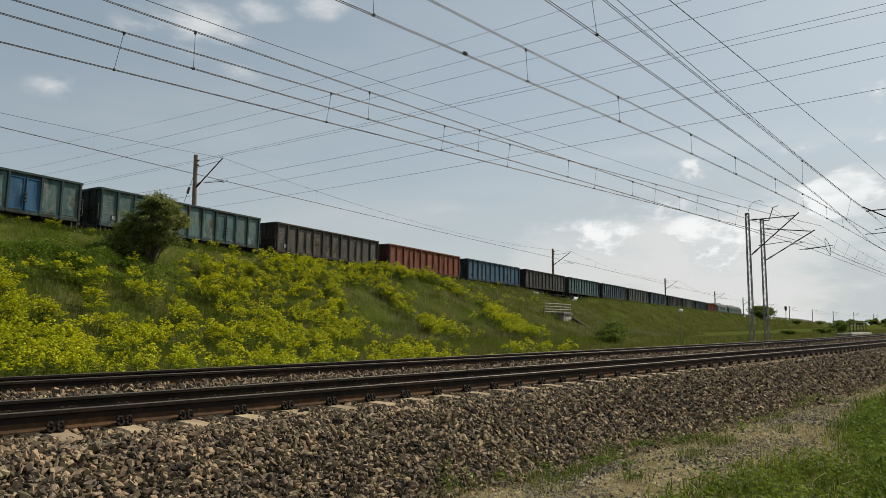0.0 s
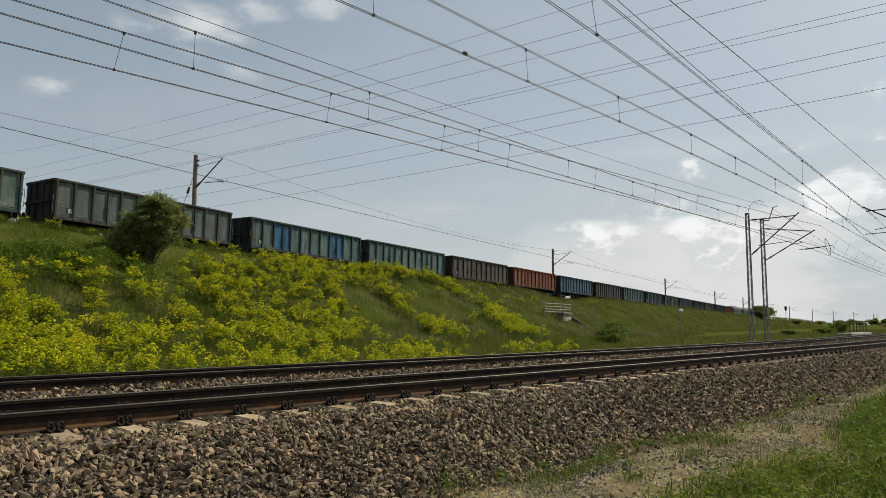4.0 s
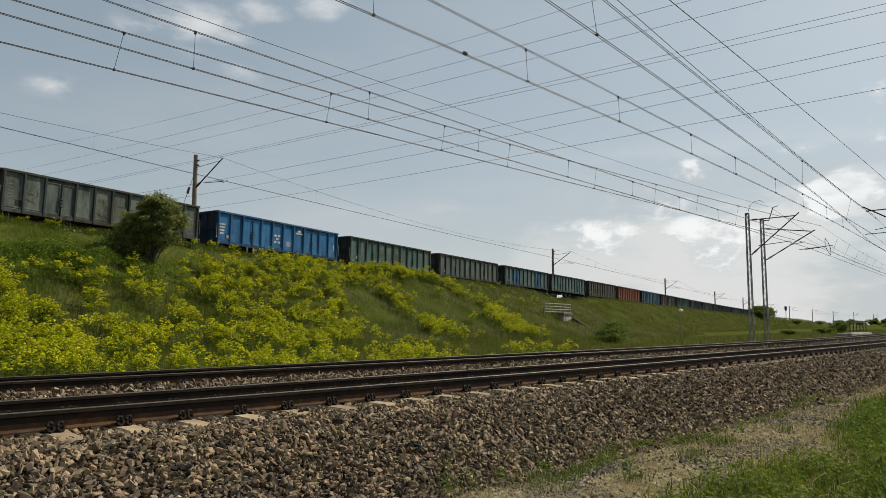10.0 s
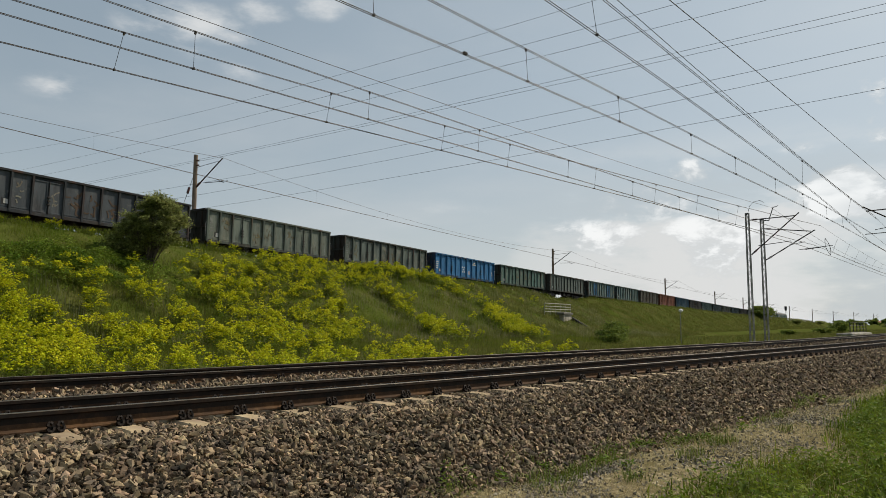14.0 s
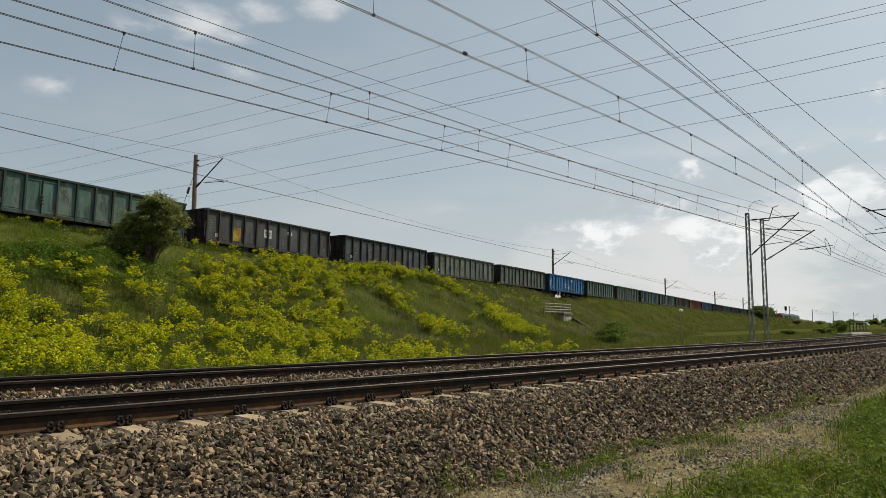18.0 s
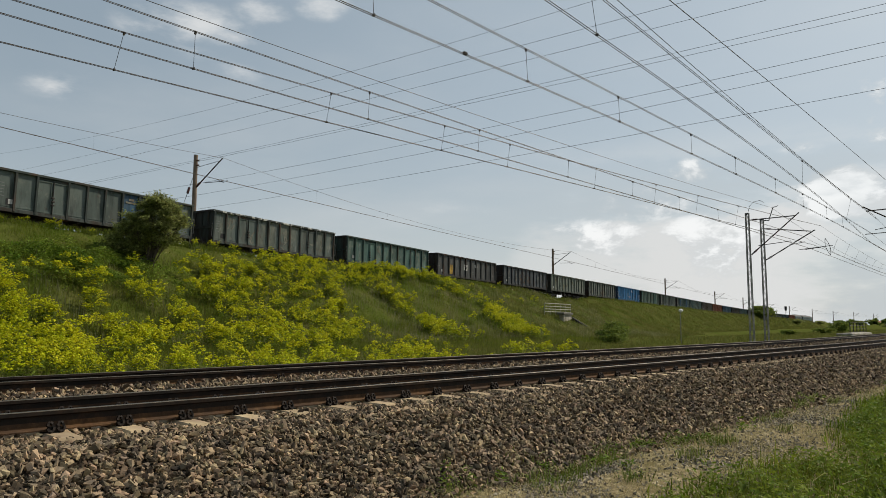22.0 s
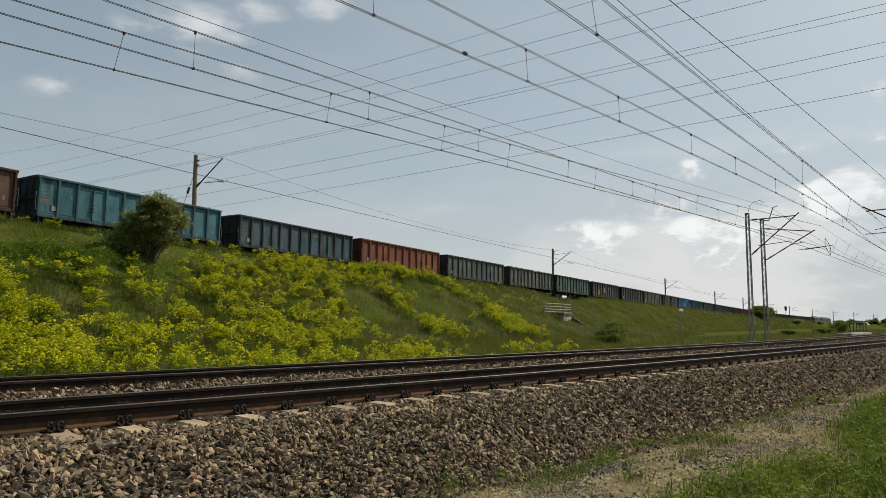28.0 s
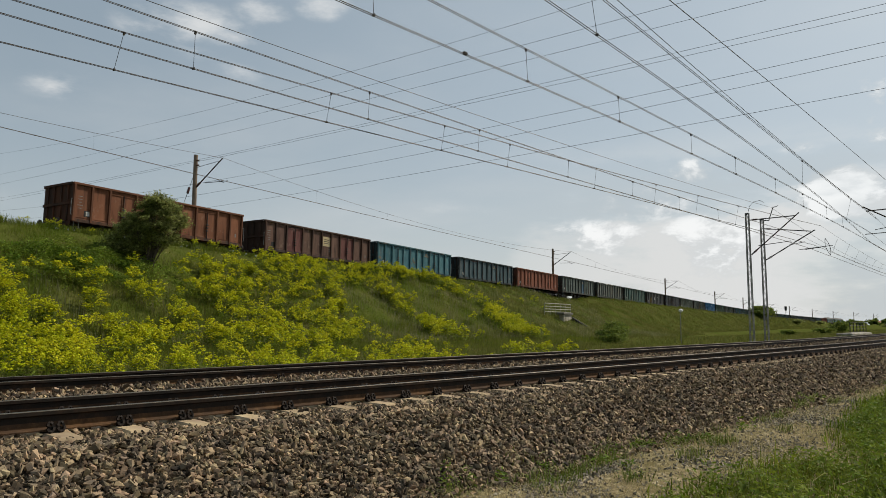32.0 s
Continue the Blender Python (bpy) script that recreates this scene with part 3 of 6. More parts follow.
def train_rows(lead):
    off, length = lead
    return [(t * 0.5, on_line(lead_s(t * 0.5) + off, length)) for t in range(65)]


def wheel_rows(x):
    r = 0.46
    return [(k / 15, Matrix.Translation((x, 0, r)) @ Matrix.Rotation((lead_s(k / 15) % (2 * math.pi * r)) / r, 4, "Y")) for k in range(481)]


def paint(name, c, fade, rust=(.10, .045, .025), amount=-.15, spread=.14):
    return mat(name, c, fade, 1.3, .7, 0, .45, 1.6, c3=rust, c3_scale=1.1, c3_amount=amount, obj=spread, stretch=(1, 1, .35), jitter=True)


# x spans of the side's bays from rear to front: d = door leaf
PANEL_W, DOOR_W = 1.15, 0.9
BAYS_DOORS = "pp" + "dd" + "pppp" + "dd" + "pp"
BAYS_PLAIN = "p" * 11


def bay_spans(bays):
    pw = PANEL_W if "d" in bays else BODY_L / len(bays)
    scale = BODY_L / sum(DOOR_W if b == "d" else pw for b in bays)
    x, out = -BODY_L / 2, []
    for b in bays:
        w = (DOOR_W if b == "d" else pw) * scale
        out.append((b, x, x + w))
        x += w
    return out


def wheelset(parent, x):
    bm = new_bm()
    for y in (-.75, .75):
        rod(bm, (0, y - .065, 0), (0, y + .065, 0), .46, 20)
        rod(bm, (0, y + math.copysign(.066, y), 0), (0, y + math.copysign(.075, y), 0), .36, 16, .30)
        for k in range(4):
            a = k * math.pi / 2
            box(bm, math.cos(a) * .24 - .04, math.cos(a) * .24 + .04, y - .082, y + .082, math.sin(a) * .24 - .04, math.sin(a) * .24 + .04)
    rod(bm, (0, -1.0, 0), (0, 1.0, 0), .08, 10)
    ob = part("wheelset", bm, M_DARKSTEEL, parent)
    ob.location = (x, 0, .46)
    return ob


def bogie(parent, x):
    bm = new_bm()
    for y in (-1.0, 1.0):
        box(bm, x - 1.25, x + 1.25, y - .06, y + .06, .52, .72, .02)
        box(bm, x - .45, x + .45, y - .09, y + .09, .34, .80, .03)
        for dx in (-.9, .9):
            box(bm, x + dx - .14, x + dx + .14, y - .11, y + .11, .33, .60, .02)
    box(bm, x - .25, x + .25, -1.0, 1.0, .55, .8, .02)
    b = part("bogie", bm, M_DARKSTEEL, parent)
    for dx in (-.9, .9):
        wheelset(b, x + dx)


def wagon_template(bays):
    e = empty("freight_wagon", Matrix(), category="freight wagon", group="freight train")
    h = BODY_L / 2
    top = Z_TOP
    bm = new_bm()
    box(bm, -h, h, -1.38, 1.38, 1.16, 1.24)
    box(bm, -h, h, 1.40, 1.44, 1.24, top - .08)
    part("floor_and_far_side", bm, None, e)
    bm = new_bm()
    box(bm, -h, h, -.35, .35, .86, 1.15, .02)
    for x in (-4.2, -1.4, 1.4, 4.2):
        box(bm, x - .08, x + .08, -1.3, 1.3, .98, 1.15)
    box(bm, -.9, -.1, -1.15, -.75, .55, .95, .04)
    rod(bm, (.5, -1.0, .75), (1.5, -1.0, .75), .18, 10)
    part("underframe", bm, M_DARKSTEEL, e)
    bm = new_bm()
    box(bm, -h, h, -1.47, -1.36, SIDE_LOW - .06, SIDE_LOW + .13, .012)
    part("sill", bm, None, e)
    for y in (-1.455, 1.455):
        bm = new_bm()
        box(bm, -h - .06, h + .06, y - .075, y + .075, top - .13, top, .015)
        part("top_rail", bm, None, e)
    for x in (-h, h):
        s = math.copysign(1, x)
        bm = new_bm()
        box(bm, x - .025, x + .025, -1.42, 1.42, SIDE_LOW, top - .10)
        part("end_wall", bm, None, e)
        for y in (-1.0, -.35, .35, 1.0):
            bm = new_bm()
            box(bm, x + s * .025, x + s * .09, y - .06, y + .06, SIDE_LOW, top - .14, .01)
            part("end_post", bm, None, e)
        for z0, z1, d in ((2.05, 2.19, .115), (top - .13, top - .004, .12), (.88, 1.11, .10)):
            bm = new_bm()
            box(bm, x - .06, x + s * d, -1.375, 1.375, z0, z1, .012)
            part("end_beam", bm, None, e)
        for y in (-.875, .875):
            bm = new_bm()
            rod(bm, (x + s * .08, y, 1.03), (x + s * .46, y, 1.03), .09, 10, .08)
            rod(bm, (x + s * .46, y, 1.03), (x + s * .53, y, 1.03), .22, 14)
            part("buffer", bm, M_DARKSTEEL, e)
        bm = new_bm()
        ya, xa = -1.49, x + s * .12
        for p, q in (((xa, ya, 1.45), (xa, ya, 2.35)), ((xa, ya, 1.45), (xa - s * .12, ya + .06, 1.45)), ((xa, ya, 2.35), (xa - s * .12, ya + .06, 2.35))):
            rod(bm, p, q, .016, 6)
        part("handrail", bm, M_STEEL, e)
        bm = new_bm()
        for dx in (.12, .42):
            rod(bm, (x - s * dx, -1.44, .55), (x - s * dx, -1.44, 1.1), .014, 5)
        rod(bm, (x - s * .12, -1.44, .55), (x - s * .42, -1.44, .55), .014, 5)
        part("step", bm, M_STEEL, e)
        bm = new_bm()
        rod(bm, (x + s * .05, 0, 1.03), (x + s * .60, 0, 1.0), .05, 6)
        part("coupling", bm, M_DARKSTEEL, e)
    spans = bay_spans(bays)
    pm, dm = {}, {}
    for b, x0, x1 in spans:
        w = x1 - x0
        key = (b, round(w, 3))
        if key not in pm:
            bm = new_bm()
            if b == "p":
                box(bm, -w / 2, w / 2, -.02, .02, SIDE_LOW + .13, top - .13)
                # pressed lower edge and slight dish
                box(bm, -w / 2 + .06, w / 2 - .06, -.035, -.02, SIDE_LOW + .20, SIDE_LOW + .30, .01)
            else:
                box(bm, -w / 2 + .015, w / 2 - .015, -.03, .02, SIDE_LOW + .14, top - .26)
                z0, z1 = SIDE_LOW + .15, top - .27
                for a, c, d, f in ((-w / 2 + .02, -w / 2 + .10, z0, z1), (w / 2 - .10, w / 2 - .02, z0, z1), (-w / 2 + .10, w / 2 - .10, z0, z0 + .08), (-w / 2 + .10, w / 2 - .10, z1 - .08, z1)):
                    box(bm, a, c, -.065, -.03, d, f, .008)
            me = bpy.data.meshes.new("panel" if b == "p" else "door")
            bm.to_mesh(me)
            bm.free()
            me.materials.append(None)
            pm[key] = me
        ob = new("panel" if b == "p" else "door", pm[key])
        ob.parent = e
        ob.location = ((x0 + x1) / 2, -1.385, 0)
        if b == "d":
            ob["label"] = "framed side door leaf"
    # rod lock between the two leaves of each door pair, lintel above them
    for i in range(len(spans) - 1):
        if spans[i][0] == spans[i + 1][0] == "d":
            xm, x0, x1 = spans[i][2], spans[i][1], spans[i + 1][2]
            bm = new_bm()
            rod(bm, (xm + .03, -1.48, SIDE_LOW + .1), (xm + .03, -1.48, top - .3), .022, 6)
            for z in (1.75, 1.95, 2.15):
                box(bm, xm - .07, xm + .12, -1.53, -1.45, z - .04, z + .04, .012)
            part("door_lock", bm, M_DARKSTEEL, e)
            bm = new_bm()
            box(bm, x0, x1, -1.44, -1.365, top - .26, top - .13, .008)
            part("lintel", bm, None, e)
    edges = sorted({round(x0, 3) for b, x0, x1 in spans} | {round(h, 3)})
    inner = {round(spans[i][2], 3) for i in range(len(spans) - 1) if spans[i][0] == spans[i + 1][0] == "d"}
    bm = new_bm()
    # hat-section post, narrower outside
    vs = box(bm, -.075, .075, -.165, .0, SIDE_LOW - .02, top - .13, .014)
    for v in bm.verts:
        if v.co.y < -.08:
            v.co.x *= .8
        if v.co.z < SIDE_LOW + .05:
            v.co.y *= .8
    me = bpy.data.meshes.new("side_post")
    bm.to_mesh(me)
    bm.free()
    me.materials.append(None)
    for x in edges:
        if x in inner:
            continue
        ob = new("side_post", me)
        ob.parent = e
        ob.location = (max(-h + .06, min(h - .06, x)), -1.365, 0)
    bm = new_bm()
    for k in range(14):
        a, b2 = k * math.tau / 14, (k + 1) * math.tau / 14
        rod(bm, (math.cos(a) * .2 - 2.6, -1.42, .88 + math.sin(a) * .2), (math.cos(b2) * .2 - 2.6, -1.42, .88 + math.sin(b2) * .2), .014, 5)
    rod(bm, (-2.6, -1.42, .68), (-2.6, -1.42, 1.08), .01, 4)
    rod(bm, (-2.6, -1.42, .9), (-2.6, -1.3, .9), .015, 5)
    part("brake_wheel", bm, M_STEEL, e, "thin pale steel brake hand wheel")
    for x in (-4.5, 4.5):
        bogie(e, x)
    return e


def plate(name, parent, x, z, w, h, material, label="", y=-1.415):
    bm = new_bm()
    box(bm, x - w / 2, x + w / 2, y, y + .02, z - h / 2, z + h / 2)
    return part(name, bm, material, parent, label)


M_WHITE = mat("chalky_white", (.55, .55, .52), (.7, .7, .67), 4, .8, obj=.1, c3=(.35, .33, .3), c3_scale=3, c3_amount=.4)
M_YELLOWPL = mat("ochre_plate", (.40, .25, .03), (.50, .33, .05), 5, .7, c3=(.12, .07, .03), c3_scale=2)
M_CREAM = mat("cream_sign", (.45, .36, .2), (.55, .45, .28), 5, .8)
M_BLACK = mat("black_plate", (.02, .02, .02), (.03, .03, .03), 8, .6)
M_LETTER = mat("worn_lettering", (.15, .155, .15), (.22, .225, .22), 9, .8)
M_PALE = mat("pale_graffiti", (.17, .18, .16), (.26, .26, .21), 3, .8, c3=(.14, .12, .09), c3_scale=2)
M_OCHRE = mat("ochre_graffiti", (.145, .125, .065), (.19, .155, .075), 3, .8, c3=(.11, .10, .07), c3_scale=2.5, c3_amount=.6)
M_RUSTY = mat("rust_graffiti", (.088, .060, .044), (.118, .080, .056), 3, .8, c3=(.07, .05, .035), c3_scale=2.5, c3_amount=.6)
M_CHALK = weather(mat("spattered_rail", (.035, .042, .04), (.06, .068, .064), 4, .8), (.62, .62, .58), 3.0, .52, .60, .9, (1, 1, .6))


def marks(e, rng):
    """Small writing on the sides, too small to read: pale bars; a black plate with a white label."""
    h = BODY_L / 2
    rear = -h + .6
    plate("label_plate", e, rear + .28, 1.58, .34, .36, M_BLACK, "black plate for paper labels")
    if rng.random() < .75:
        plate("paper_label", e, rear + .33, 1.60, .22, .25, M_WHITE, "white paper label", y=-1.421)
    for k in range(5):
        plate("lettering_bar", e, rear - .15 + rng.uniform(-.02, .02), 2.55 - k * .17, rng.uniform(.16, .34), .035, M_LETTER, y=-1.411)
    for k in range(3):
        plate("lettering_bar", e, 1.0 + rng.uniform(-.05, .05) + k * .03, 2.0 - k * .15, rng.uniform(.2, .42), .04, M_LETTER, y=-1.411)
    plate("lettering_bar", e, h - .55, 1.75, .10, .22, M_LETTER, y=-1.411)


def scrawl(parent, x, z, w, h, material, rng, label, lines=5, thick=.05):
    """Faded hand-sprayed marks: short crooked strokes on one panel, no letters."""
    bm = new_bm()
    for _ in range(lines):
        px_, pz = x + rng.uniform(-.5, .3) * w, z + rng.uniform(-.5, .5) * h
        ang = rng.uniform(-1.4, 1.4)
        for _ in range(rng.randint(2, 4)):
            n = rng.uniform(.12, .3) * w
            m = Matrix.Translation((px_, -1.416, pz)) @ Matrix.Rotation(-ang, 4, "Y")
            box(bm, -.01, n, -.004, .012, -thick * rng.uniform(.35, .7), thick * rng.uniform(.35, .7), 0, m)
            px_, pz = px_ + math.cos(ang) * n, pz + math.sin(ang) * n
            ang += rng.uniform(-1.5, 1.5)
            if abs(px_ - x) > .5 * w or abs(pz - z) > .6 * h:
                break
    return tagged(part("graffiti", bm, material, parent), label=label, kind="stuff")


TEMPLATES = {"d": wagon_template(BAYS_DOORS), "p": wagon_template(BAYS_PLAIN)}
GREY = ((.080, .104, .094), (.124, .148, .132))
PALEGREY = ((.108, .132, .112), (.155, .182, .152))
INK = ((.048, .058, .066), (.078, .088, .096))
DARK = ((.056, .060, .060), (.088, .092, .090))
BROWN = ((.078, .075, .064), (.12, .112, .095))
TEAL = ((.062, .122, .124), (.105, .17, .166))
GREEN = ((.060, .118, .104), (.10, .165, .142))
SLATE = ((.044, .078, .094), (.072, .112, .128))
BLUE = ((.022, .130, .29), (.042, .172, .36))
DULLBLUE = ((.042, .096, .148), (.075, .135, .185))
RED = ((.185, .064, .038), (.24, .088, .052))
RUST = ((.165, .062, .030), (.215, .088, .045))
MAROON = ((.10, .055, .042), (.14, .08, .058))
SEA = ((.042, .13, .165), (.075, .185, .21))
FLEET = [  # index, colours, words, with doors or plain, colours of the doors
    (13, RED, "rust-red", "d", None), (12, SLATE, "slate-grey", "d", None), (11, GREY, "grey", "d", None), (10, DARK, "dark grey", "d", None), (9, SLATE, "slate-grey", "d", None),
    (8, GREY, "grey", "d", None), (7, SLATE, "bluish grey", "d", None), (6, TEAL, "grey-teal", "d", None), (5, DARK, "dark grey", "d", None),
    (4, DULLBLUE, "dull blue", "d", None), (3, RED, "red-brown", "d", None), (2, BROWN, "dark brownish grey", "d", None), (1, TEAL, "faded teal-green", "d", None),
    (0, TEAL, "faded teal blue-doored", "d", ((.026, .098, .185), (.045, .13, .225))), (-1, GREY, "faded grey-green", "d", None), (-2, GREEN, "faded green", "d", None), (-3, BLUE, "bright blue", "d", None),
    (-4, GREY, "faded grey-green", "d", None), (-5, PALEGREY, "pale grey-green", "d", None), (-6, INK, "dark slate-blue", "d", None), (-7, DARK, "dark grey, doorless", "p", None),
    (-8, GREEN, "green", "d", None), (-9, GREY, "grey, white-stained", "d", None), (-10, GREY, "grey-green", "d", None), (-11, RED, "rust-red", "d", None),
    (-12, SLATE, "slate-teal", "d", None), (-13, SEA, "sea-blue", "d", None), (-14, MAROON, "dark brown maroon-doored", "d", ((.13, .05, .045), (.16, .065, .055))), (-15, RUST, "rust-brown", "d", None)]
PAINTS = {}


def painted(cols):
    if cols not in PAINTS:
        p = paint("wagon_paint", cols[0], cols[1], tuple(c * .55 + r * .4 for c, r in zip(cols[0], (.09, .045, .028))))
        weather(p, tuple(c * .35 for c in cols[0]), 1.5, .50, .68, .75, (1.6, 1, .28), 3.0)
        weather(p, tuple(c * .8 + d for c, d in zip(cols[1], (.07, .065, .05))), 2.2, .585, .66, .55, (1, 1, .8), 11.0)
        weather(p, (.075, .045, .03), 7, .60, .70, .6, (1, 1, .5), 23.0)
        # Frame colour is the panel's darkened, the deep posts' shade painted in.
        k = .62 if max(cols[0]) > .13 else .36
        # End colour darkened for the side turned from the sun, plus dark grime.
        PAINTS[cols] = (p, paint("shaded_frame_paint", tuple(c * k for c in cols[0]), tuple(c * (k + .1) for c in cols[1]), amount=0.0), paint("shaded_end_paint", tuple(c * .42 for c in cols[0]), tuple(c * .5 for c in cols[1]), (.03, .02, .015), .55))
    return PAINTS[cols]


SILLS = {}


def sill_paint(cols):
    """The body's paint, grimy along the bottom edge."""
    if cols not in SILLS:
        SILLS[cols] = weather(paint("grimy_sill", tuple(c * .5 for c in cols[0]), tuple(c * .65 for c in cols[1]), (.05, .035, .025), .2), (.03, .024, .02), 4, .46, .6, .8, (1, 1, .6))
    return SILLS[cols]


STAINED = {}


def stained(cols):
    """The same paint with faded pale patches of old chalk and spray."""
    if cols not in STAINED:
        p = paint("stained_paint", cols[0], cols[1], tuple(c * .6 + d for c, d in zip(cols[1], (.07, .06, .035))), .1)
        weather(p, tuple(c * .35 for c in cols[0]), 1.5, .50, .66, .8, (1.6, 1, .3), 3.0)
        weather(p, (.24, .22, .17), 1.9, .54, .68, .5, (1, 1, .9), 31.0)
        weather(p, (.30, .31, .30), 2.6, .58, .70, .5, (1.2, 1, .45), 7.0)
        STAINED[cols] = weather(p, (.08, .045, .028), 6, .58, .68, .7, (1, 1, .5), 23.0)
    return STAINED[cols]


def dress(ob, m):
    for sl in ob.material_slots:
        sl.link = "OBJECT"
        sl.material = m


SLACK = dict(zip(range(-15, 14), (.17, .65, .12, .14, -.2, -.24, -.21, -.26, -.22, .03, -.25, -.09, -.12, -.15, -.07, .13, -.37, -.32, -.24, -.11, 0, 0, 0, 0, 0, .03, .05, .06, .1)))


def slot(i):
    """Place of wagon i behind the front end of wagon 0; the wagons differ a little in length."""
    return i * PITCH_W + SLACK[i]


def freight_train():
    rng = random.Random(5)
    for i, cols, words, kind, doors in FLEET:
        w = copy_thing(TEMPLATES[kind], on_line(lead_s(0) + slot(i), BODY_L))
        w["label"] = "open " + words + " freight wagon with ribbed steel sides"
        panel, frame_m, end_m = painted(cols)
        door_m = painted(doors)[0] if doors else panel
        for c in w.children:
            kind_of = c.name.split(".")[0]
            if kind_of == "panel":
                dress(c, panel)
            elif kind_of == "door":
                dress(c, door_m)
            elif kind_of in ("end_wall", "end_post", "end_beam"):
                if not c.material_slots:
                    c.data.materials.append(None)
                dress(c, end_m)
            elif kind_of == "sill":
                if not c.material_slots:
                    c.data.materials.append(None)
                dress(c, sill_paint(cols))
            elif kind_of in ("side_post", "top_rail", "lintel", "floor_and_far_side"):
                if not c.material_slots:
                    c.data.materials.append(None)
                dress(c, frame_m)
            elif kind_of == "bogie":
                for ws in c.children:
                    WHEELS.append(ws)
        marks(w, rng)
        if i in (1, 0, -4, -9, -5, -8, -2):
            for c in w.children:
                if c.name.split(".")[0] == "panel":
                    dress(c, stained(cols))
        if i == -7:
            plate("ochre_plate", w, -3.55, 1.85, .85, .95, M_YELLOWPL, "ochre yellow plate in a dark frame", y=-1.43)
            plate("white_sign", w, -.55, 2.25, .75, .6, M_WHITE, "white sign with illegible lettering", y=-1.43)
            plate("lettering_bar", w, -.55, 2.32, .5, .09, M_BLACK, y=-1.436)
            plate("lettering_bar", w, -.55, 2.16, .42, .07, M_BLACK, y=-1.436)
            plate("white_sign", w, 1.7, 2.55, .5, .25, M_WHITE, y=-1.43)
        if i == -14:
            plate("cream_sign", w, .6, 2.45, .85, .75, M_CREAM, "cream sign with illegible lettering", y=-1.43)
            for k in range(3):
                plate("lettering_bar", w, .6, 2.6 - k * .15, .6, .06, M_BLACK, y=-1.436)
        if i in (-3, -10, -12, -13):
            bold = M_WHITE if i == -3 else M_PALE
            plate("white_emblem", w, 1.72, 2.86, .34, .14, bold, "pale emblem", y=-1.43)
            plate("lettering_bar", w, 1.72, 2.68, .74, .11, bold, y=-1.43)
        if i == -3:
            for k in range(4):
                plate("lettering_bar", w, -5.85 + .03 * k, 2.42 - k * .21, .72 - .12 * k, .10, M_WHITE, y=-1.412)
            for k in range(6):
                plate("lettering_bar", w, -.75 + .16 * (k % 2) + .22 * (k // 3), 2.25 - (k % 3) * .24, .22, .13, M_WHITE, y=-1.412)
            plate("faded_square", w, .6, 1.75, .42, .36, mat("pink_faded", (.30, .27, .33), (.38, .34, .40), 4, .8), "faded pinkish square mark", y=-1.412)
            for k in range(3):
                plate("lettering_bar", w, 5.75, 2.2 - k * .16, .12, .10, M_WHITE, y=-1.412)
            bm = new_bm()
            for x in (-3.52, -2.92):
                box(bm, x - .035, x + .035, -1.50, -1.43, .50, 1.07, .01)
            box(bm, -3.555, -2.885, -1.50, -1.43, .45, .52, .01)
            part("step", bm, M_WHITE, w, "white painted step frame under the doors")
            for c in w.children:
                if c.name.split(".")[0] in ("brake_wheel", "handrail"):
                    dress(c, M_WHITE)
        if i in (-4, -5):
            for x in (-4.7, -1.7, -.55, .6, 1.75):
                if rng.random() < .8:
                    scrawl(w, x, rng.uniform(1.9, 2.4), .8, .8, M_OCHRE, rng, "faded ochre sprayed marks", 6)
        if i in (-6, 5, 2):
            for x in (-1.7, -.55, .6):
                scrawl(w, x, rng.uniform(1.9, 2.5), .9, 1.0, M_RUSTY, rng, "rusty brown sprayed marks", 6, .09)
        if i in (0, 1, -2, -8):
            for x in (-1.7, .6, 1.75, 5.8):
                if rng.random() < .6:
                    scrawl(w, x, rng.uniform(2.1, 2.5), .7, .6, M_OCHRE if i != -8 else M_PALE, rng, "faded sprayed marks", 5)
        if i in (-9, -6, 5, 4):
            for x in (-4.7, -2.75, .6, 3.65, 4.7):
                if rng.random() < .7:
                    scrawl(w, x, rng.uniform(1.8, 2.5), .6, 1.0, M_PALE, rng, "whitish smeared marks", 5, .07)
        if i == -9:
            for c in w.children:
                if c.name.split(".")[0] == "top_rail":
                    dress(c, M_CHALK)
        if i == -10:
            for c in w.children:
                if c.name.split(".")[0] == "panel" and 1.2 < c.location.x < 2.2:
                    dress(c, painted(DULLBLUE)[0])
        if i == -13:
            scrawl(w, -.55, 2.0, .9, .5, M_PALE, rng, "pale sprayed squiggle", 6)
            plate("lettering_bar", w, -5.8, 1.9, .5, .2, M_PALE, y=-1.412)
        TRAIN.append((w, (slot(i), BODY_L)))
    for t in TEMPLATES.values():
        for o in list(t.children_recursive) + [t]:
            bpy.data.objects.remove(o)


freight_train()


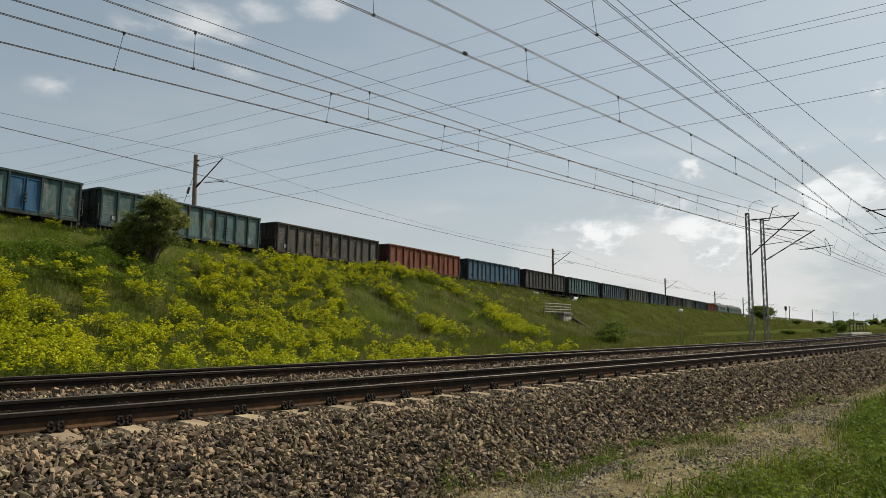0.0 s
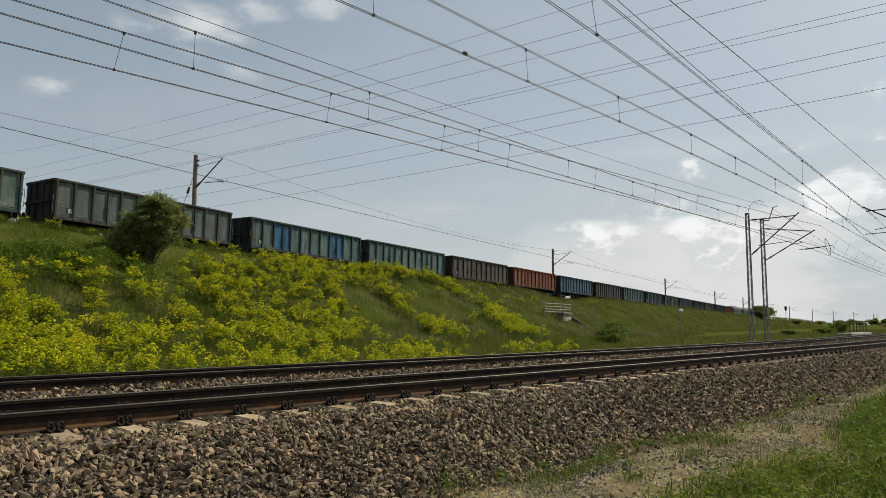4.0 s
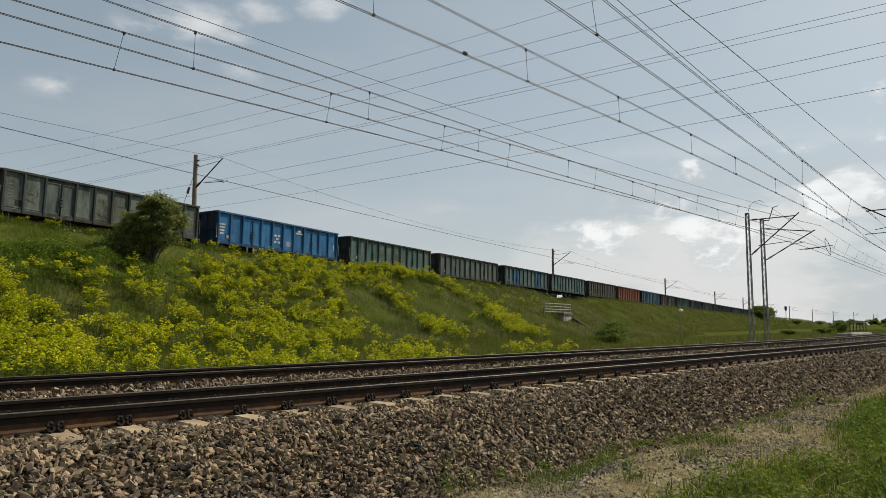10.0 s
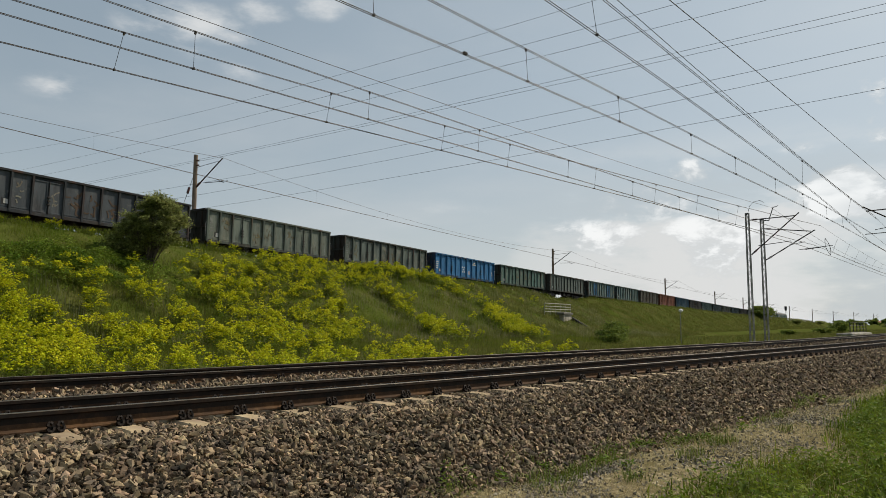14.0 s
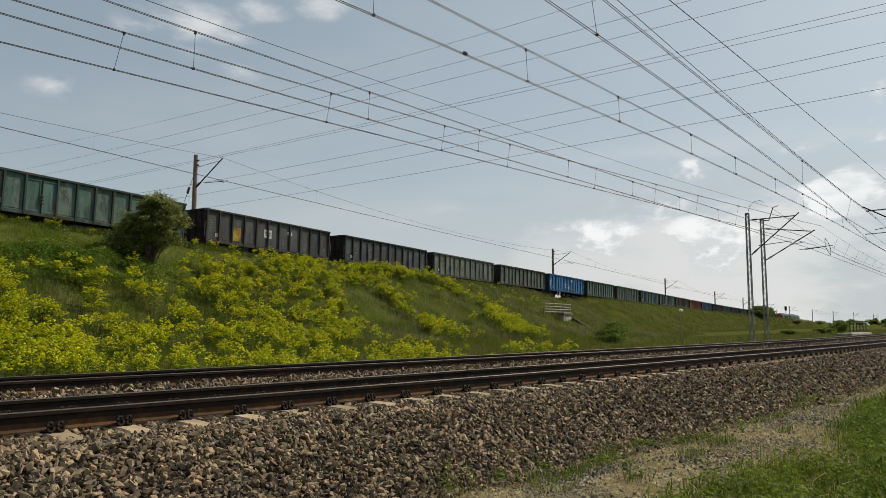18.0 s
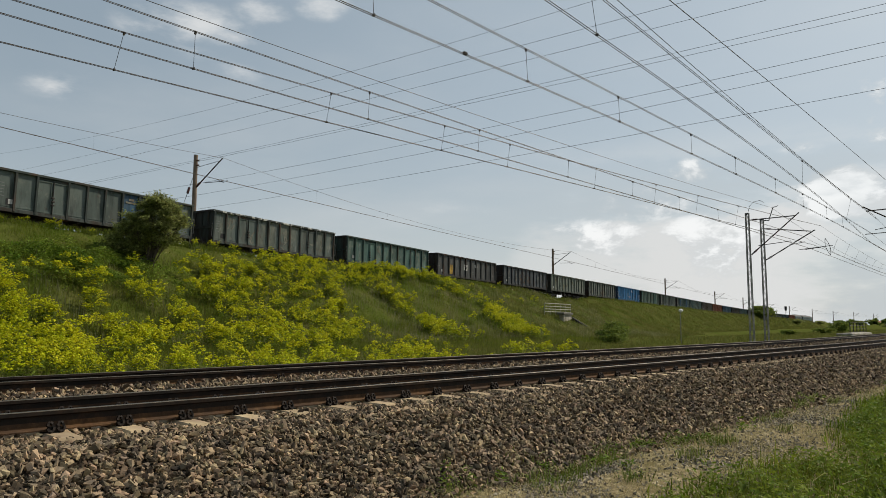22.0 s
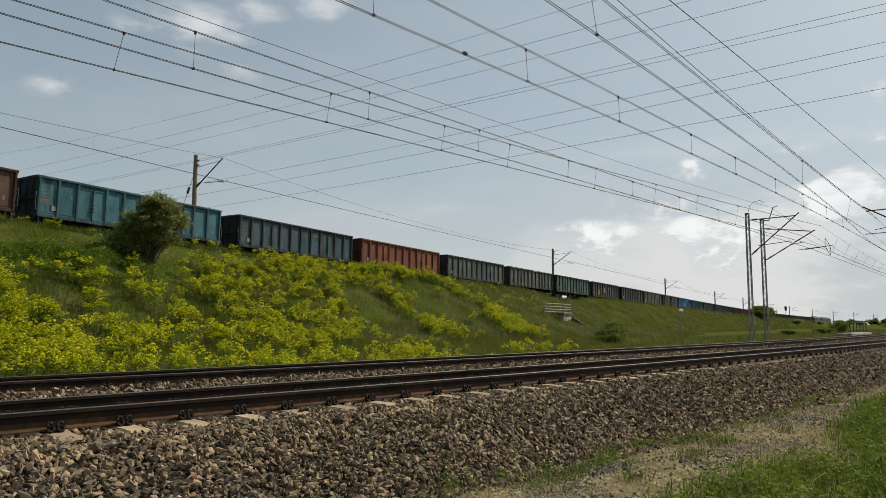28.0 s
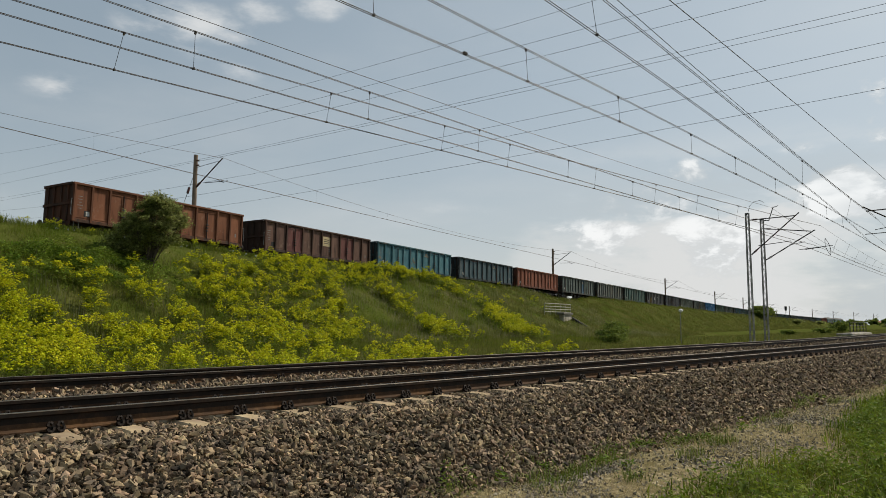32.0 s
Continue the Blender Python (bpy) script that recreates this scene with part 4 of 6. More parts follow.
def locomotive(off, L):
    """Diesel locomotive with a rounded roof, sloping cab fronts, grilles and six axles."""
    h = L / 2
    e = empty("locomotive", on_line(lead_s(0) + off, L), label="teal and grey diesel locomotive pulling the freight train", category="locomotive", group="locomotives")
    teal, grey = paint("loco_teal", (.045, .085, .085), (.075, .115, .11)), paint("loco_roof", (.085, .09, .09), (.13, .135, .13))
    bm = new_bm()
    box(bm, -h, h, -1.45, 1.45, .95, 1.3, .05)
    part("frame", bm, M_DARKSTEEL, e)
    bm = new_bm()
    box(bm, -h + .6, h - .6, -1.45, 1.45, 1.3, 3.1, .12)
    for v in bm.verts:
        if v.co.z > 2.3:
            v.co.x *= .955
            v.co.y *= .96
    part("body", bm, teal, e)
    # roof with a rounded section and drawn-in ends
    bm = new_bm()
    rows = []
    for x, k in ((-h + 1.0, .55), (-h + 1.5, .9), (-h + 2.4, 1.0), (h - 2.4, 1.0), (h - 1.5, .9), (h - 1.0, .55)):
        rows.append([bm.verts.new((x, math.cos(radians(a)) * 1.38 * (.7 + .3 * k), 3.02 + math.sin(radians(a)) * .85 * k)) for a in range(0, 181, 20)])
    for a, b in zip(rows, rows[1:]):
        for k in range(9):
            bm.faces.new((a[k], b[k], b[k + 1], a[k + 1]))
    bm.faces.new(rows[0])
    bm.faces.new(rows[-1][::-1])
    bmesh.ops.recalc_face_normals(bm, faces=bm.faces)
    part("roof", bm, grey, e)
    bm = new_bm()
    rod(bm, (-1.0, 0, 3.8), (-1.0, 0, 4.0), .2, 10)
    box(bm, .4, 2.0, -.5, .5, 3.75, 3.95, .05)
    part("exhaust", bm, M_DARKSTEEL, e)
    glass = mat("cab_glass", (.02, .025, .03), None, 3, .1)
    for s in (-1, 1):
        for y in (-.62, .62):
            bm = new_bm()
            box(bm, s * (h - .92) - .10, s * (h - .92) + .10, y - .45, y + .45, 2.35, 2.95, .02)
            part("windscreen", bm, glass, e)
    for k in range(6):
        bm = new_bm()
        x = (k - 2.5) * L * .135
        box(bm, x - .5, x + .5, -1.47, -1.36, 2.05, 2.75, .03)
        part("side_window" if k in (0, 5) else "grille", bm, glass if k in (0, 5) else M_DARKSTEEL, e)
    for x in (-L * .3, L * .3):
        bm = new_bm()
        box(bm, x - 2.1, x + 2.1, -1.15, 1.15, .4, .95, .06)
        b = part("bogie", bm, M_DARKSTEEL, e)
        for dx in (-1.6, 0, 1.6):
            WHEELS.append(wheelset(b, x + dx))
    TRAIN.append((e, (off, L)))


locomotive(200.1, 16.3)
locomotive(223.7, 22.3)
# ---- overhead line of the double track ----
SPAN_A, SPAN_B = -20.0, 46.0


def span_curve(p, n=40):
    """A wire from support to support: offsets and heights at both ends, sag, sideways pull."""
    oa, za, ob, zb, sag, pull = p
    a, b = near_pt(SPAN_A, oa, za), near_pt(SPAN_B, ob, zb)
    th = near_dir(13.0)
    side = Vector((-math.sin(th), math.cos(th), 0))
    pts = []
    for i in range(n + 1):
        u = i / n
        g = 4 * u * (1 - u)
        pts.append(a.lerp(b, u) - Vector((0, 0, sag * g)) + side * pull * g)
    return pts


def wire_tube(bm, pts, r, n=5):
    rings = []
    for i, p in enumerate(pts):
        d = (pts[min(i + 1, len(pts) - 1)] - pts[max(i - 1, 0)]).normalized()
        ax = d.cross(Vector((0, 0, 1))).normalized()
        up = ax.cross(d)
        rings.append([bm.verts.new(p + ax * math.cos(math.tau * k / n) * r + up * math.sin(math.tau * k / n) * r) for k in range(n)])
    for a, b in zip(rings, rings[1:]):
        for k in range(n):
            bm.faces.new((a[k], a[(k + 1) % n], b[(k + 1) % n], b[k]))
    bm.faces.new(rings[0][::-1])
    bm.faces.new(rings[-1])


def wire(name, pts, r, parent=None, material=None):
    bm = new_bm()
    wire_tube(bm, pts, r)
    return part(name, bm, material or M_WIRE, parent)


def beyond(q, s_end, n=24):
    """The next span, from the mast onwards."""
    oa, za, ob, zb, sag = q
    a, b = near_pt(SPAN_B, oa, za), near_pt(s_end, ob, zb)
    return [a.lerp(b, i / n) - Vector((0, 0, sag * 4 * (i / n) * (1 - i / n))) for i in range(n + 1)]


CATENARIES = [  # messenger, contact wire, droppers along the span
    ((4.86, 6.16, 4.33, 6.54, .34, .24), (6.0, 5.3, 4.74, 5.43, 0, -.38), (.20, .29, .379, .452, .510, .553, .626, .692, .749, .815)),
    ((4.23, 6.98, 5.37, 6.03, .52, -.53), (3.83, 5.45, 5.15, 5.33, 0, -.18), (.22, .31, .396, .462, .523, .592, .659, .721, .786)),
    ((.9, 7.05, 1.82, 5.93, .53, -1.31), (.5, 5.4, 1.74, 5.29, 0, -1.1), (.20, .30, .406, .466, .521, .583, .635, .697, .753, .814, .866)),
    ((-3.63, 7.53, 1.38, 6.6, .65, -.40), (-3.39, 5.73, 1.9, 5.44, 0, -.89), (.25, .46, .698, .85))]


def overhead_lines():
    for mp, cp, drops in CATENARIES:
        cat = empty("overhead_line", Matrix(), label="twin copper contact wires hung from a messenger by droppers", category="overhead line", group="overhead lines")
        th = near_dir(13)
        side = Vector((-math.sin(th), math.cos(th), 0))
        m, c = span_curve(mp), span_curve(cp)
        for d in (-.022, .022):
            wire("messenger_wire", [p + side * d for p in m], .0068, cat)
            wire("contact_wire", [p + side * d for p in c], .0068, cat)
            wire("contact_wire", beyond((cp[2], cp[3], cp[2] - .5, 5.4, 0), 112.0), .0068, cat).location = side * d
        far_m = beyond((mp[2], mp[3], mp[2] - .3, 6.7, .6), 112.0, 48)
        far_c = beyond((cp[2], cp[3], cp[2] - .5, 5.4, 0), 112.0, 48)
        wire("messenger_wire", far_m, .0068, cat)
        for i in range(4, 46, 3) if cp[0] > 5 else ():
            bm = new_bm()
            rod(bm, far_c[i], far_m[i], .006, 4)
            part("dropper", bm, M_WIRE, cat)
        fine_m, fine_c = span_curve(mp, 1000), span_curve(cp, 1000)
        for u in drops:
            p = fine_c[int(u * 1000)]
            # the dropper hangs straight down in the plane across the track
            q = min(fine_m, key=lambda v: (v - p).xy.dot(Vector((math.cos(th), math.sin(th)))) ** 2)
            bm = new_bm()
            rod(bm, p, q, .0045, 5)
            box(bm, -.018, .018, -.02, .02, -.05, .015, .005, Matrix.Translation(q) @ Matrix.Rotation(th, 4, "Z"))
            box(bm, -.016, .016, -.03, .03, -.015, .025, .005, Matrix.Translation(p) @ Matrix.Rotation(th, 4, "Z"))
            part("dropper", bm, M_WIRE, cat)
        if cp[0] in (3.83, .5):
            p = fine_c[int((.345 if cp[0] > 3 else .438) * 1000)]
            bm = new_bm()
            box(bm, -.045, .045, -.03, .03, -.01, .045, .01, Matrix.Translation(p) @ Matrix.Rotation(th, 4, "Z"))
            part("wire_clamp", bm, M_DARKSTEEL, cat)
    w = empty("messenger_pair_wire", Matrix(), label="single bare conductor strung beside the track", category="wire", group="overhead lines")
    wire("conductor", span_curve((-4.25, 7.88, 1.49, 6.79, .52, .04)), .0075, w)
    for p, q in (((6.53, 8.31, 7.01, 7.9, .62, -.06), (7.01, 7.9, 7.2, 8.0, .9)), ((-2.07, 7.91, -.5, 7.05, .67, -.88), (-.5, 7.05, -1.5, 8.0, .9))):
        w = empty("feeder_wire", Matrix(), label="single bare feeder wire along the mast tops", category="wire", group="overhead lines")
        wire("conductor", span_curve(p), .0085, w)
        wire("conductor", beyond(q, 112.0), .010, w)


overhead_lines()


def lattice_mast(s, o, top, bracket):
    """Lattice mast of four angles with zigzag lacing, and its cantilever towards the track."""
    th = near_dir(s)
    base = near_pt(s, o, GROUND_Z - .05)
    e = empty("catenary_mast", Matrix.Translation(base) @ Matrix.Rotation(th, 4, "Z"), label="grey steel lattice mast carrying an overhead line cantilever", category="catenary mast", group="catenary masts")
    H = top - base.z
    wb, wt = .115, .085
    def half(z):
        return wb + (wt - wb) * z / H
    for sx in (-1, 1):
        for sy in (-1, 1):
            bm = new_bm()
            rod(bm, (sx * wb, sy * wb, 0), (sx * wt, sy * wt, H), .03, 4)
            part("mast_leg", bm, M_STEEL, e)
    n = 22
    for face in range(4):
        for k in range(n):
            z0, z1 = H * k / n, H * (k + 1) / n
            a, b = (-1, 1) if k % 2 else (1, -1)
            def pt(t, z):
                w = half(z)
                return ((t * w, -w, z), (w, t * w, z), (t * w, w, z), (-w, t * w, z))[face]
            bm = new_bm()
            rod(bm, pt(a, z0), pt(b, z1), .011, 4)
            part("lacing_bar", bm, M_STEEL, e)
    bm = new_bm()
    box(bm, -wt - .02, wt + .02, -wt - .02, wt + .02, H - .06, H + .02, .008)
    part("cap", bm, M_DARKSTEEL, e)
    bm = new_bm()
    box(bm, -.35, .35, -.35, .35, -.3, .35, .05)
    part("footing", bm, M_CONCRETE, e)
    def at(oo, zz):
        return Vector((0, oo - o, zz - base.z))
    for name, a, b, r in bracket:
        bm = new_bm()
        rod(bm, at(*a), at(*b), r, 8)
        ob = part(name, bm, M_DARKSTEEL, e)
        if name == "top_tube" or name == "strut":
            d = (at(*b) - at(*a)).normalized()
            bm = new_bm()
            for k in range(5):
                c = at(*a) + d * (.18 + .06 * k)
                rod(bm, c, c + d * .03, .06, 10)
            part("insulator", bm, M_INSUL, ob)
    return e


MAST_1 = [("top_tube", (7.92, 7.02), (5.36, 7.06), .03), ("strut", (7.84, 4.93), (5.12, 7.23), .034), ("steady_arm", (7.43, 5.45), (5.62, 5.60), .02), ("registration_arm", (5.72, 5.37), (4.9, 5.5), .018), ("drop_bracket", (5.62, 5.60), (5.62, 5.36), .012), ("top_loop", (7.97, 7.40), (7.85, 7.85), .012), ("top_loop", (7.85, 7.85), (7.6, 8.1), .012), ("top_loop", (7.6, 8.1), (7.25, 8.15), .012), ("top_loop", (7.25, 8.15), (7.0, 8.0), .012)]
MAST_2 = [("top_tube", (7.96, 6.83), (5.20, 6.45), .03), ("strut", (7.87, 4.81), (4.97, 6.51), .034), ("steady_arm", (5.9, 5.36), (4.05, 5.50), .02), ("registration_arm", (5.6, 5.34), (4.72, 5.42), .016), ("drop_bracket", (4.2, 5.5), (4.2, 5.3), .012), ("feeder_arm", (7.97, 7.36), (7.58, 7.32), .03), ("feeder_post", (7.58, 7.32), (7.30, 8.14), .03), ("feeder_tip", (7.32, 8.12), (7.0, 8.2), .024)]
lattice_mast(44.5, 8.0, 7.44, MAST_1)
lattice_mast(47.6, 8.0, 7.44, MAST_2)
NEAR_MAST = [("top_tube", (-2.2, 6.7), (1.35, 6.62), .03), ("strut", (-2.2, 4.6), (1.5, 6.86), .034), ("steady_arm", (-1.6, 5.5), (1.46, 5.42), .02), ("registration_arm", (0.2, 5.75), (1.0, 5.62), .016)]
lattice_mast(42.0, -2.7, 7.5, NEAR_MAST)


def jumper():
    """Loop of cable joining the two catenaries beside the second mast."""
    e = empty("jumper_cable", Matrix(), label="looped jumper cable between two catenary wires", category="cable")
    a, b = near_pt(48.2, 4.55, 6.02), near_pt(48.5, 4.35, 4.98)
    for side in (-1, 1):
        pts = []
        for k in range(13):
            u = k / 12
            p = a.lerp(b, u) + Vector((side * .13 * math.sin(u * math.pi), 0, 0))
            pts.append(p)
        wire("cable", pts, .016, e, M_DARKSTEEL)


jumper()


# ---- overhead line on the embankment ----
POLE_S = (-76, -10.3, 55.3, 123.4, 183.6, 229.9, 276.4, 322.6, 372.9, 420.6, 471.6, 530.0)


def embankment_poles():
    for k, s in enumerate(POLE_S):
        e = empty("catenary_pole", Matrix.Translation(line_pt(s, 4.6, -.3)) @ Matrix.Rotation(line_dir(s), 4, "Z"), label="brown concrete pole with a slanted overhead line bracket", category="catenary pole", group="embankment poles")
        bm = new_bm()
        rod(bm, (0, 0, -.3), (0, 0, 8.35), .20, 10, .15)
        part("pole", bm, M_WOODPOLE, e)
        bm = new_bm()
        rod(bm, (0, -.12, 5.9), (0, -2.9, 7.75), .045, 8)
        part("strut", bm, M_DARKSTEEL, e)
        bm = new_bm()
        rod(bm, (0, -.1, 7.4), (0, -2.75, 7.6), .02, 6)
        part("top_tube", bm, M_DARKSTEEL, e)
        bm = new_bm()
        rod(bm, (0, -1.1, 6.15), (0, -3.5, 6.05), .024, 6)
        rod(bm, (0, -2.3, 6.3), (0, -3.1, 5.95), .018, 6)
        part("steady_arm", bm, M_DARKSTEEL, e)
        bm = new_bm()
        for z in (7.9, 7.55):
            box(bm, -.05, .05, -.38, .05, z - .05, z + .05, .02)
        for i in range(4):
            rod(bm, (0, -.25 - i * .09, 6.0 + i * .06), (0, -.29 - i * .09, 6.03 + i * .06), .09, 8)
        part("insulator", bm, M_INSUL, e)
        if k == 1:
            bm = new_bm()
            rod(bm, (0, .12, 6.9), (-2.6, -.2, .3), .018, 5)
            part("guy_wire", bm, M_DARKSTEEL, e)
            bm = new_bm()
            rod(bm, (-.42, .07, 5.85), (-.58, .05, 5.4), .09, 8)
            part("guy_insulator", bm, M_INSUL, e)
    e = empty("overhead_line", Matrix(), label="contact and messenger wires above the embankment track", category="overhead line", group="overhead lines")
    for a, b in zip(POLE_S, POLE_S[1:]):
        n = 20
        seg_c, seg_m = [], []
        for i in range(n + 1):
            u = i / n
            g = 4 * u * (1 - u)
            s = a + (b - a) * u
            seg_c.append(line_pt(s, 1.55, float(np.interp(s, [-60, 60], [5.72, 5.90]))))
            seg_m.append(line_pt(s, 1.6, 7.45 - 1.25 * g))
        wire("contact_wire", seg_c, .014, e)
        wire("contact_wire", [p + Vector((math.sin(line_dir(a)) * .16, -math.cos(line_dir(a)) * .16, -.02)) for p in seg_c], .010, e)
        wire("messenger_wire", seg_m, .012, e)
        for i in (3, 6, 9, 12, 15, 17):
            if b < 200:
                bm = new_bm()
                rod(bm, seg_c[i], seg_m[i], .005, 4)
                part("dropper", bm, M_WIRE, e)


embankment_poles()


def power_lines():
    """Bare conductors of two high power lines crossing far above."""
    e = empty("power_line", Matrix(), label="thin bare conductors of a high power line crossing the sky", category="power line")
    # heights over two points on the ground
    for z0, zm, z1 in ((40.2, 31.9, 31.0), (35.5, 29.5, 28.2), (33.2, 27.8, 26.5), (29.8, 24.9, 24.0), (29.2, 24.55, 23.4), (26.6, 21.4, 21.2), (24.2, 20.0, 20.2), (21.3, 17.8, 17.8)):
        a, b = Vector((-98, 163, z0)), Vector((34, 49, z1))
        m = Vector((0, 78.3, zm))
        um = 98 / 132
        lin = z0 + (z1 - z0) * um
        sag = (lin - zm) / (4 * um * (1 - um))
        pts = [a + (b - a) * u - Vector((0, 0, sag * 4 * u * (1 - u))) for u in np.linspace(-.45, 1.35, 50)]
        wire("conductor", pts, .017, e, M_DARKSTEEL)


power_lines()
# ---- plants ----
def line_points(s, o):
    x, y, th = np.interp(s, L_S, L_XS), np.interp(s, L_S, L_YS), np.interp(s, L_S, L_TH)
    return x - np.sin(th) * o, y + np.cos(th) * o


def quads(rng, c, size, tilt=1.0, long=1.0):
    """Small quads with centres c, random in turn; tilt 0 keeps them level."""
    n = len(c)
    a = rng.uniform(0, math.tau, n)
    nx = np.stack([rng.normal(size=n) * tilt, rng.normal(size=n) * tilt, np.ones(n)], 1)
    nx /= np.linalg.norm(nx, axis=1)[:, None]
    u = np.stack([np.cos(a), np.sin(a), np.zeros(n)], 1)
    u -= nx * (u * nx).sum(1)[:, None]
    u /= np.linalg.norm(u, axis=1)[:, None]
    v = np.cross(nx, u)
    size = np.broadcast_to(size, (n,))[:, None]
    p = np.stack([c - u * size * long, c - v * size, c + u * size * long, c + v * size], 1)
    return p.reshape(-1, 3), np.arange(n * 4).reshape(n, 4)


def spikes(rng, base, length, width, lean=.45):
    """Short grass seen from afar: one narrow triangle a blade."""
    n = len(base)
    a, b = rng.uniform(0, math.tau, n), rng.uniform(0, math.tau, n)
    le = (np.abs(rng.normal(size=n)) * lean)[:, None]
    d = np.stack([np.cos(a), np.sin(a), np.zeros(n)], 1)
    w = np.stack([np.cos(b), np.sin(b), np.zeros(n)], 1) * np.broadcast_to(width, (n,))[:, None] * .6
    tip = base + (np.array([0, 0, 1.0]) * (1 - .3 * np.minimum(le, 1)) + d * le) * np.broadcast_to(length, (n,))[:, None]
    return np.stack([base - w, base + w, tip], 1).reshape(-1, 3), np.arange(n * 3).reshape(n, 3)


def blades(rng, base, length, width, lean=.45, bend=.5):
    """Bent grass blades: three triangles each, from the root to the tip."""
    n = len(base)
    a = rng.uniform(0, math.tau, n)
    le = np.abs(rng.normal(size=n)) * lean
    d = np.stack([np.cos(a), np.sin(a), np.zeros(n)], 1)
    w = np.stack([-np.sin(a + rng.normal(size=n) * .8), np.cos(a), np.zeros(n)], 1)
    length = np.broadcast_to(length, (n,))[:, None]
    width = np.broadcast_to(width, (n,))[:, None]
    up = np.array([0, 0, 1.0])
    le = le[:, None]
    mid = base + (up * .6 + d * le * .35) * length
    tip = base + (up * (1 - bend * .3 * np.minimum(le * 2, 1)) + d * le * (.8 + bend)) * length
    p = np.stack([base - w * width * .5, base + w * width * .5, mid - w * width * .45, mid + w * width * .45, tip], 1)
    i = (np.arange(n) * 5)[:, None]
    f = np.concatenate([i + np.array([0, 1, 3]), i + np.array([0, 3, 2]), i + np.array([2, 3, 4])], 0)
    return p.reshape(-1, 3), f


def stuff(name, V, F, m, label, category):
    return tagged(new(name, np_mesh(name, V, F, [m])), label=label, category=category, kind="stuff")


def yaw_turns(rng, n, lean=.12):
    a, b, c = rng.uniform(0, math.tau, n), rng.normal(size=n) * lean, rng.normal(size=n) * lean
    ca, sa = np.cos(a), np.sin(a)
    m = np.zeros((n, 3, 3))
    m[:, 0, 0], m[:, 0, 1], m[:, 1, 0], m[:, 1, 1], m[:, 2, 2] = ca, -sa, sa, ca, 1
    m[:, 0, 2], m[:, 1, 2] = b, c
    return m


def spurge_kinds(seed, count=8):
    """Clumps of a yellow-flowering plant: loose domes of many small heads and bracts over leafy stems."""
    rng = np.random.default_rng(seed)
    heads, stems = [], []
    for _ in range(count):
        n = int(rng.integers(36, 48))
        # heads gather in a few rounded sprays
        k = int(rng.integers(5, 8))
        sr, sa = np.sqrt(rng.random(k)) * .30, rng.uniform(0, math.tau, k)
        spray = np.stack([np.cos(sa) * sr, np.sin(sa) * sr, .30 + .44 * np.sqrt(1 - (sr / .42) ** 2) + rng.uniform(-.20, .08, k)], 1)
        d = rng.normal(size=(n, 3))
        d /= np.linalg.norm(d, axis=1)[:, None]
        d[:, 2] = np.abs(d[:, 2]) - .12
        top = spray[rng.integers(0, k, n)] + d * np.array([.125, .125, .155]) * rng.uniform(.75, 1.1, (n, 1))
        V, F = [], []
        for t in top:
            # one small head: a crown over an uneven ring
            w, i = rng.uniform(.027, .050), 6 * len(V)
            ring = [t + np.array([rng.uniform(-.2, .2), rng.uniform(-.2, .2), .75]) * w]
            for j in range(5):
                b, g = j * math.tau / 5 + rng.uniform(-.3, .3), rng.uniform(.7, 1.35)
                ring.append(t + np.array([math.cos(b) * g, math.sin(b) * g, rng.uniform(-.45, .3)]) * w)
            V.append(np.array(ring))
            F += [(i, i + 1 + j, i + 1 + (j + 1) % 5) for j in range(5)]
        c = np.repeat(top, 3, 0) + rng.normal(size=(n * 3, 3)) * np.array([.035, .035, .030])
        qv, qf = quads(rng, c, rng.uniform(.011, .022, n * 3), 1.0, 1.3)
        qf = np.concatenate([qf[:, [0, 1, 2]], qf[:, [0, 2, 3]]]) + 6 * n
        heads.append((np.concatenate(V + [qv]), np.concatenate([np.array(F), qf])))
        # narrow leaves along the stems
        c, k = [], 2
        for t in top:
            u = rng.uniform(.15, .92, k)[:, None]
            root = np.array([t[0] * .35, t[1] * .35, 0])
            c.append(root + (t - root) * u + rng.normal(size=(k, 3)) * .03)
        stems.append(quads(rng, np.concatenate(c), .020, .9, 3.2))
    return heads, stems


def along(s, o, a, b, w):
    """1 near the segment from a to b in the plan of the slope, 0 beyond its width."""
    (s0, o0), (s1, o1) = a, b
    u = np.clip(((s - s0) * (s1 - s0) + (o - o0) * (o1 - o0)) / ((s1 - s0) ** 2 + (o1 - o0) ** 2), 0, 1)
    d = np.hypot(s - s0 - u * (s1 - s0), o - o0 - u * (o1 - o0))
    return np.clip((w - d) / (.45 * w), 0, 1)


STREAKS = [((-8, -4.2), (0, -3.7), 1.9), ((0, -3.4), (9, -3.2), 1.1), ((9.5, -3.3), (10.6, -6.6), 1.8), ((10.6, -6.6), (9.2, -11), 2.3), ((9.2, -11), (4, -15.3), 1.9), ((-1.2, -6.8), (-3.6, -12), 1.1), ((-3.6, -12), (-6.5, -16), 1.3), ((.3, -3.8), (-2.2, -7), 1.0)]


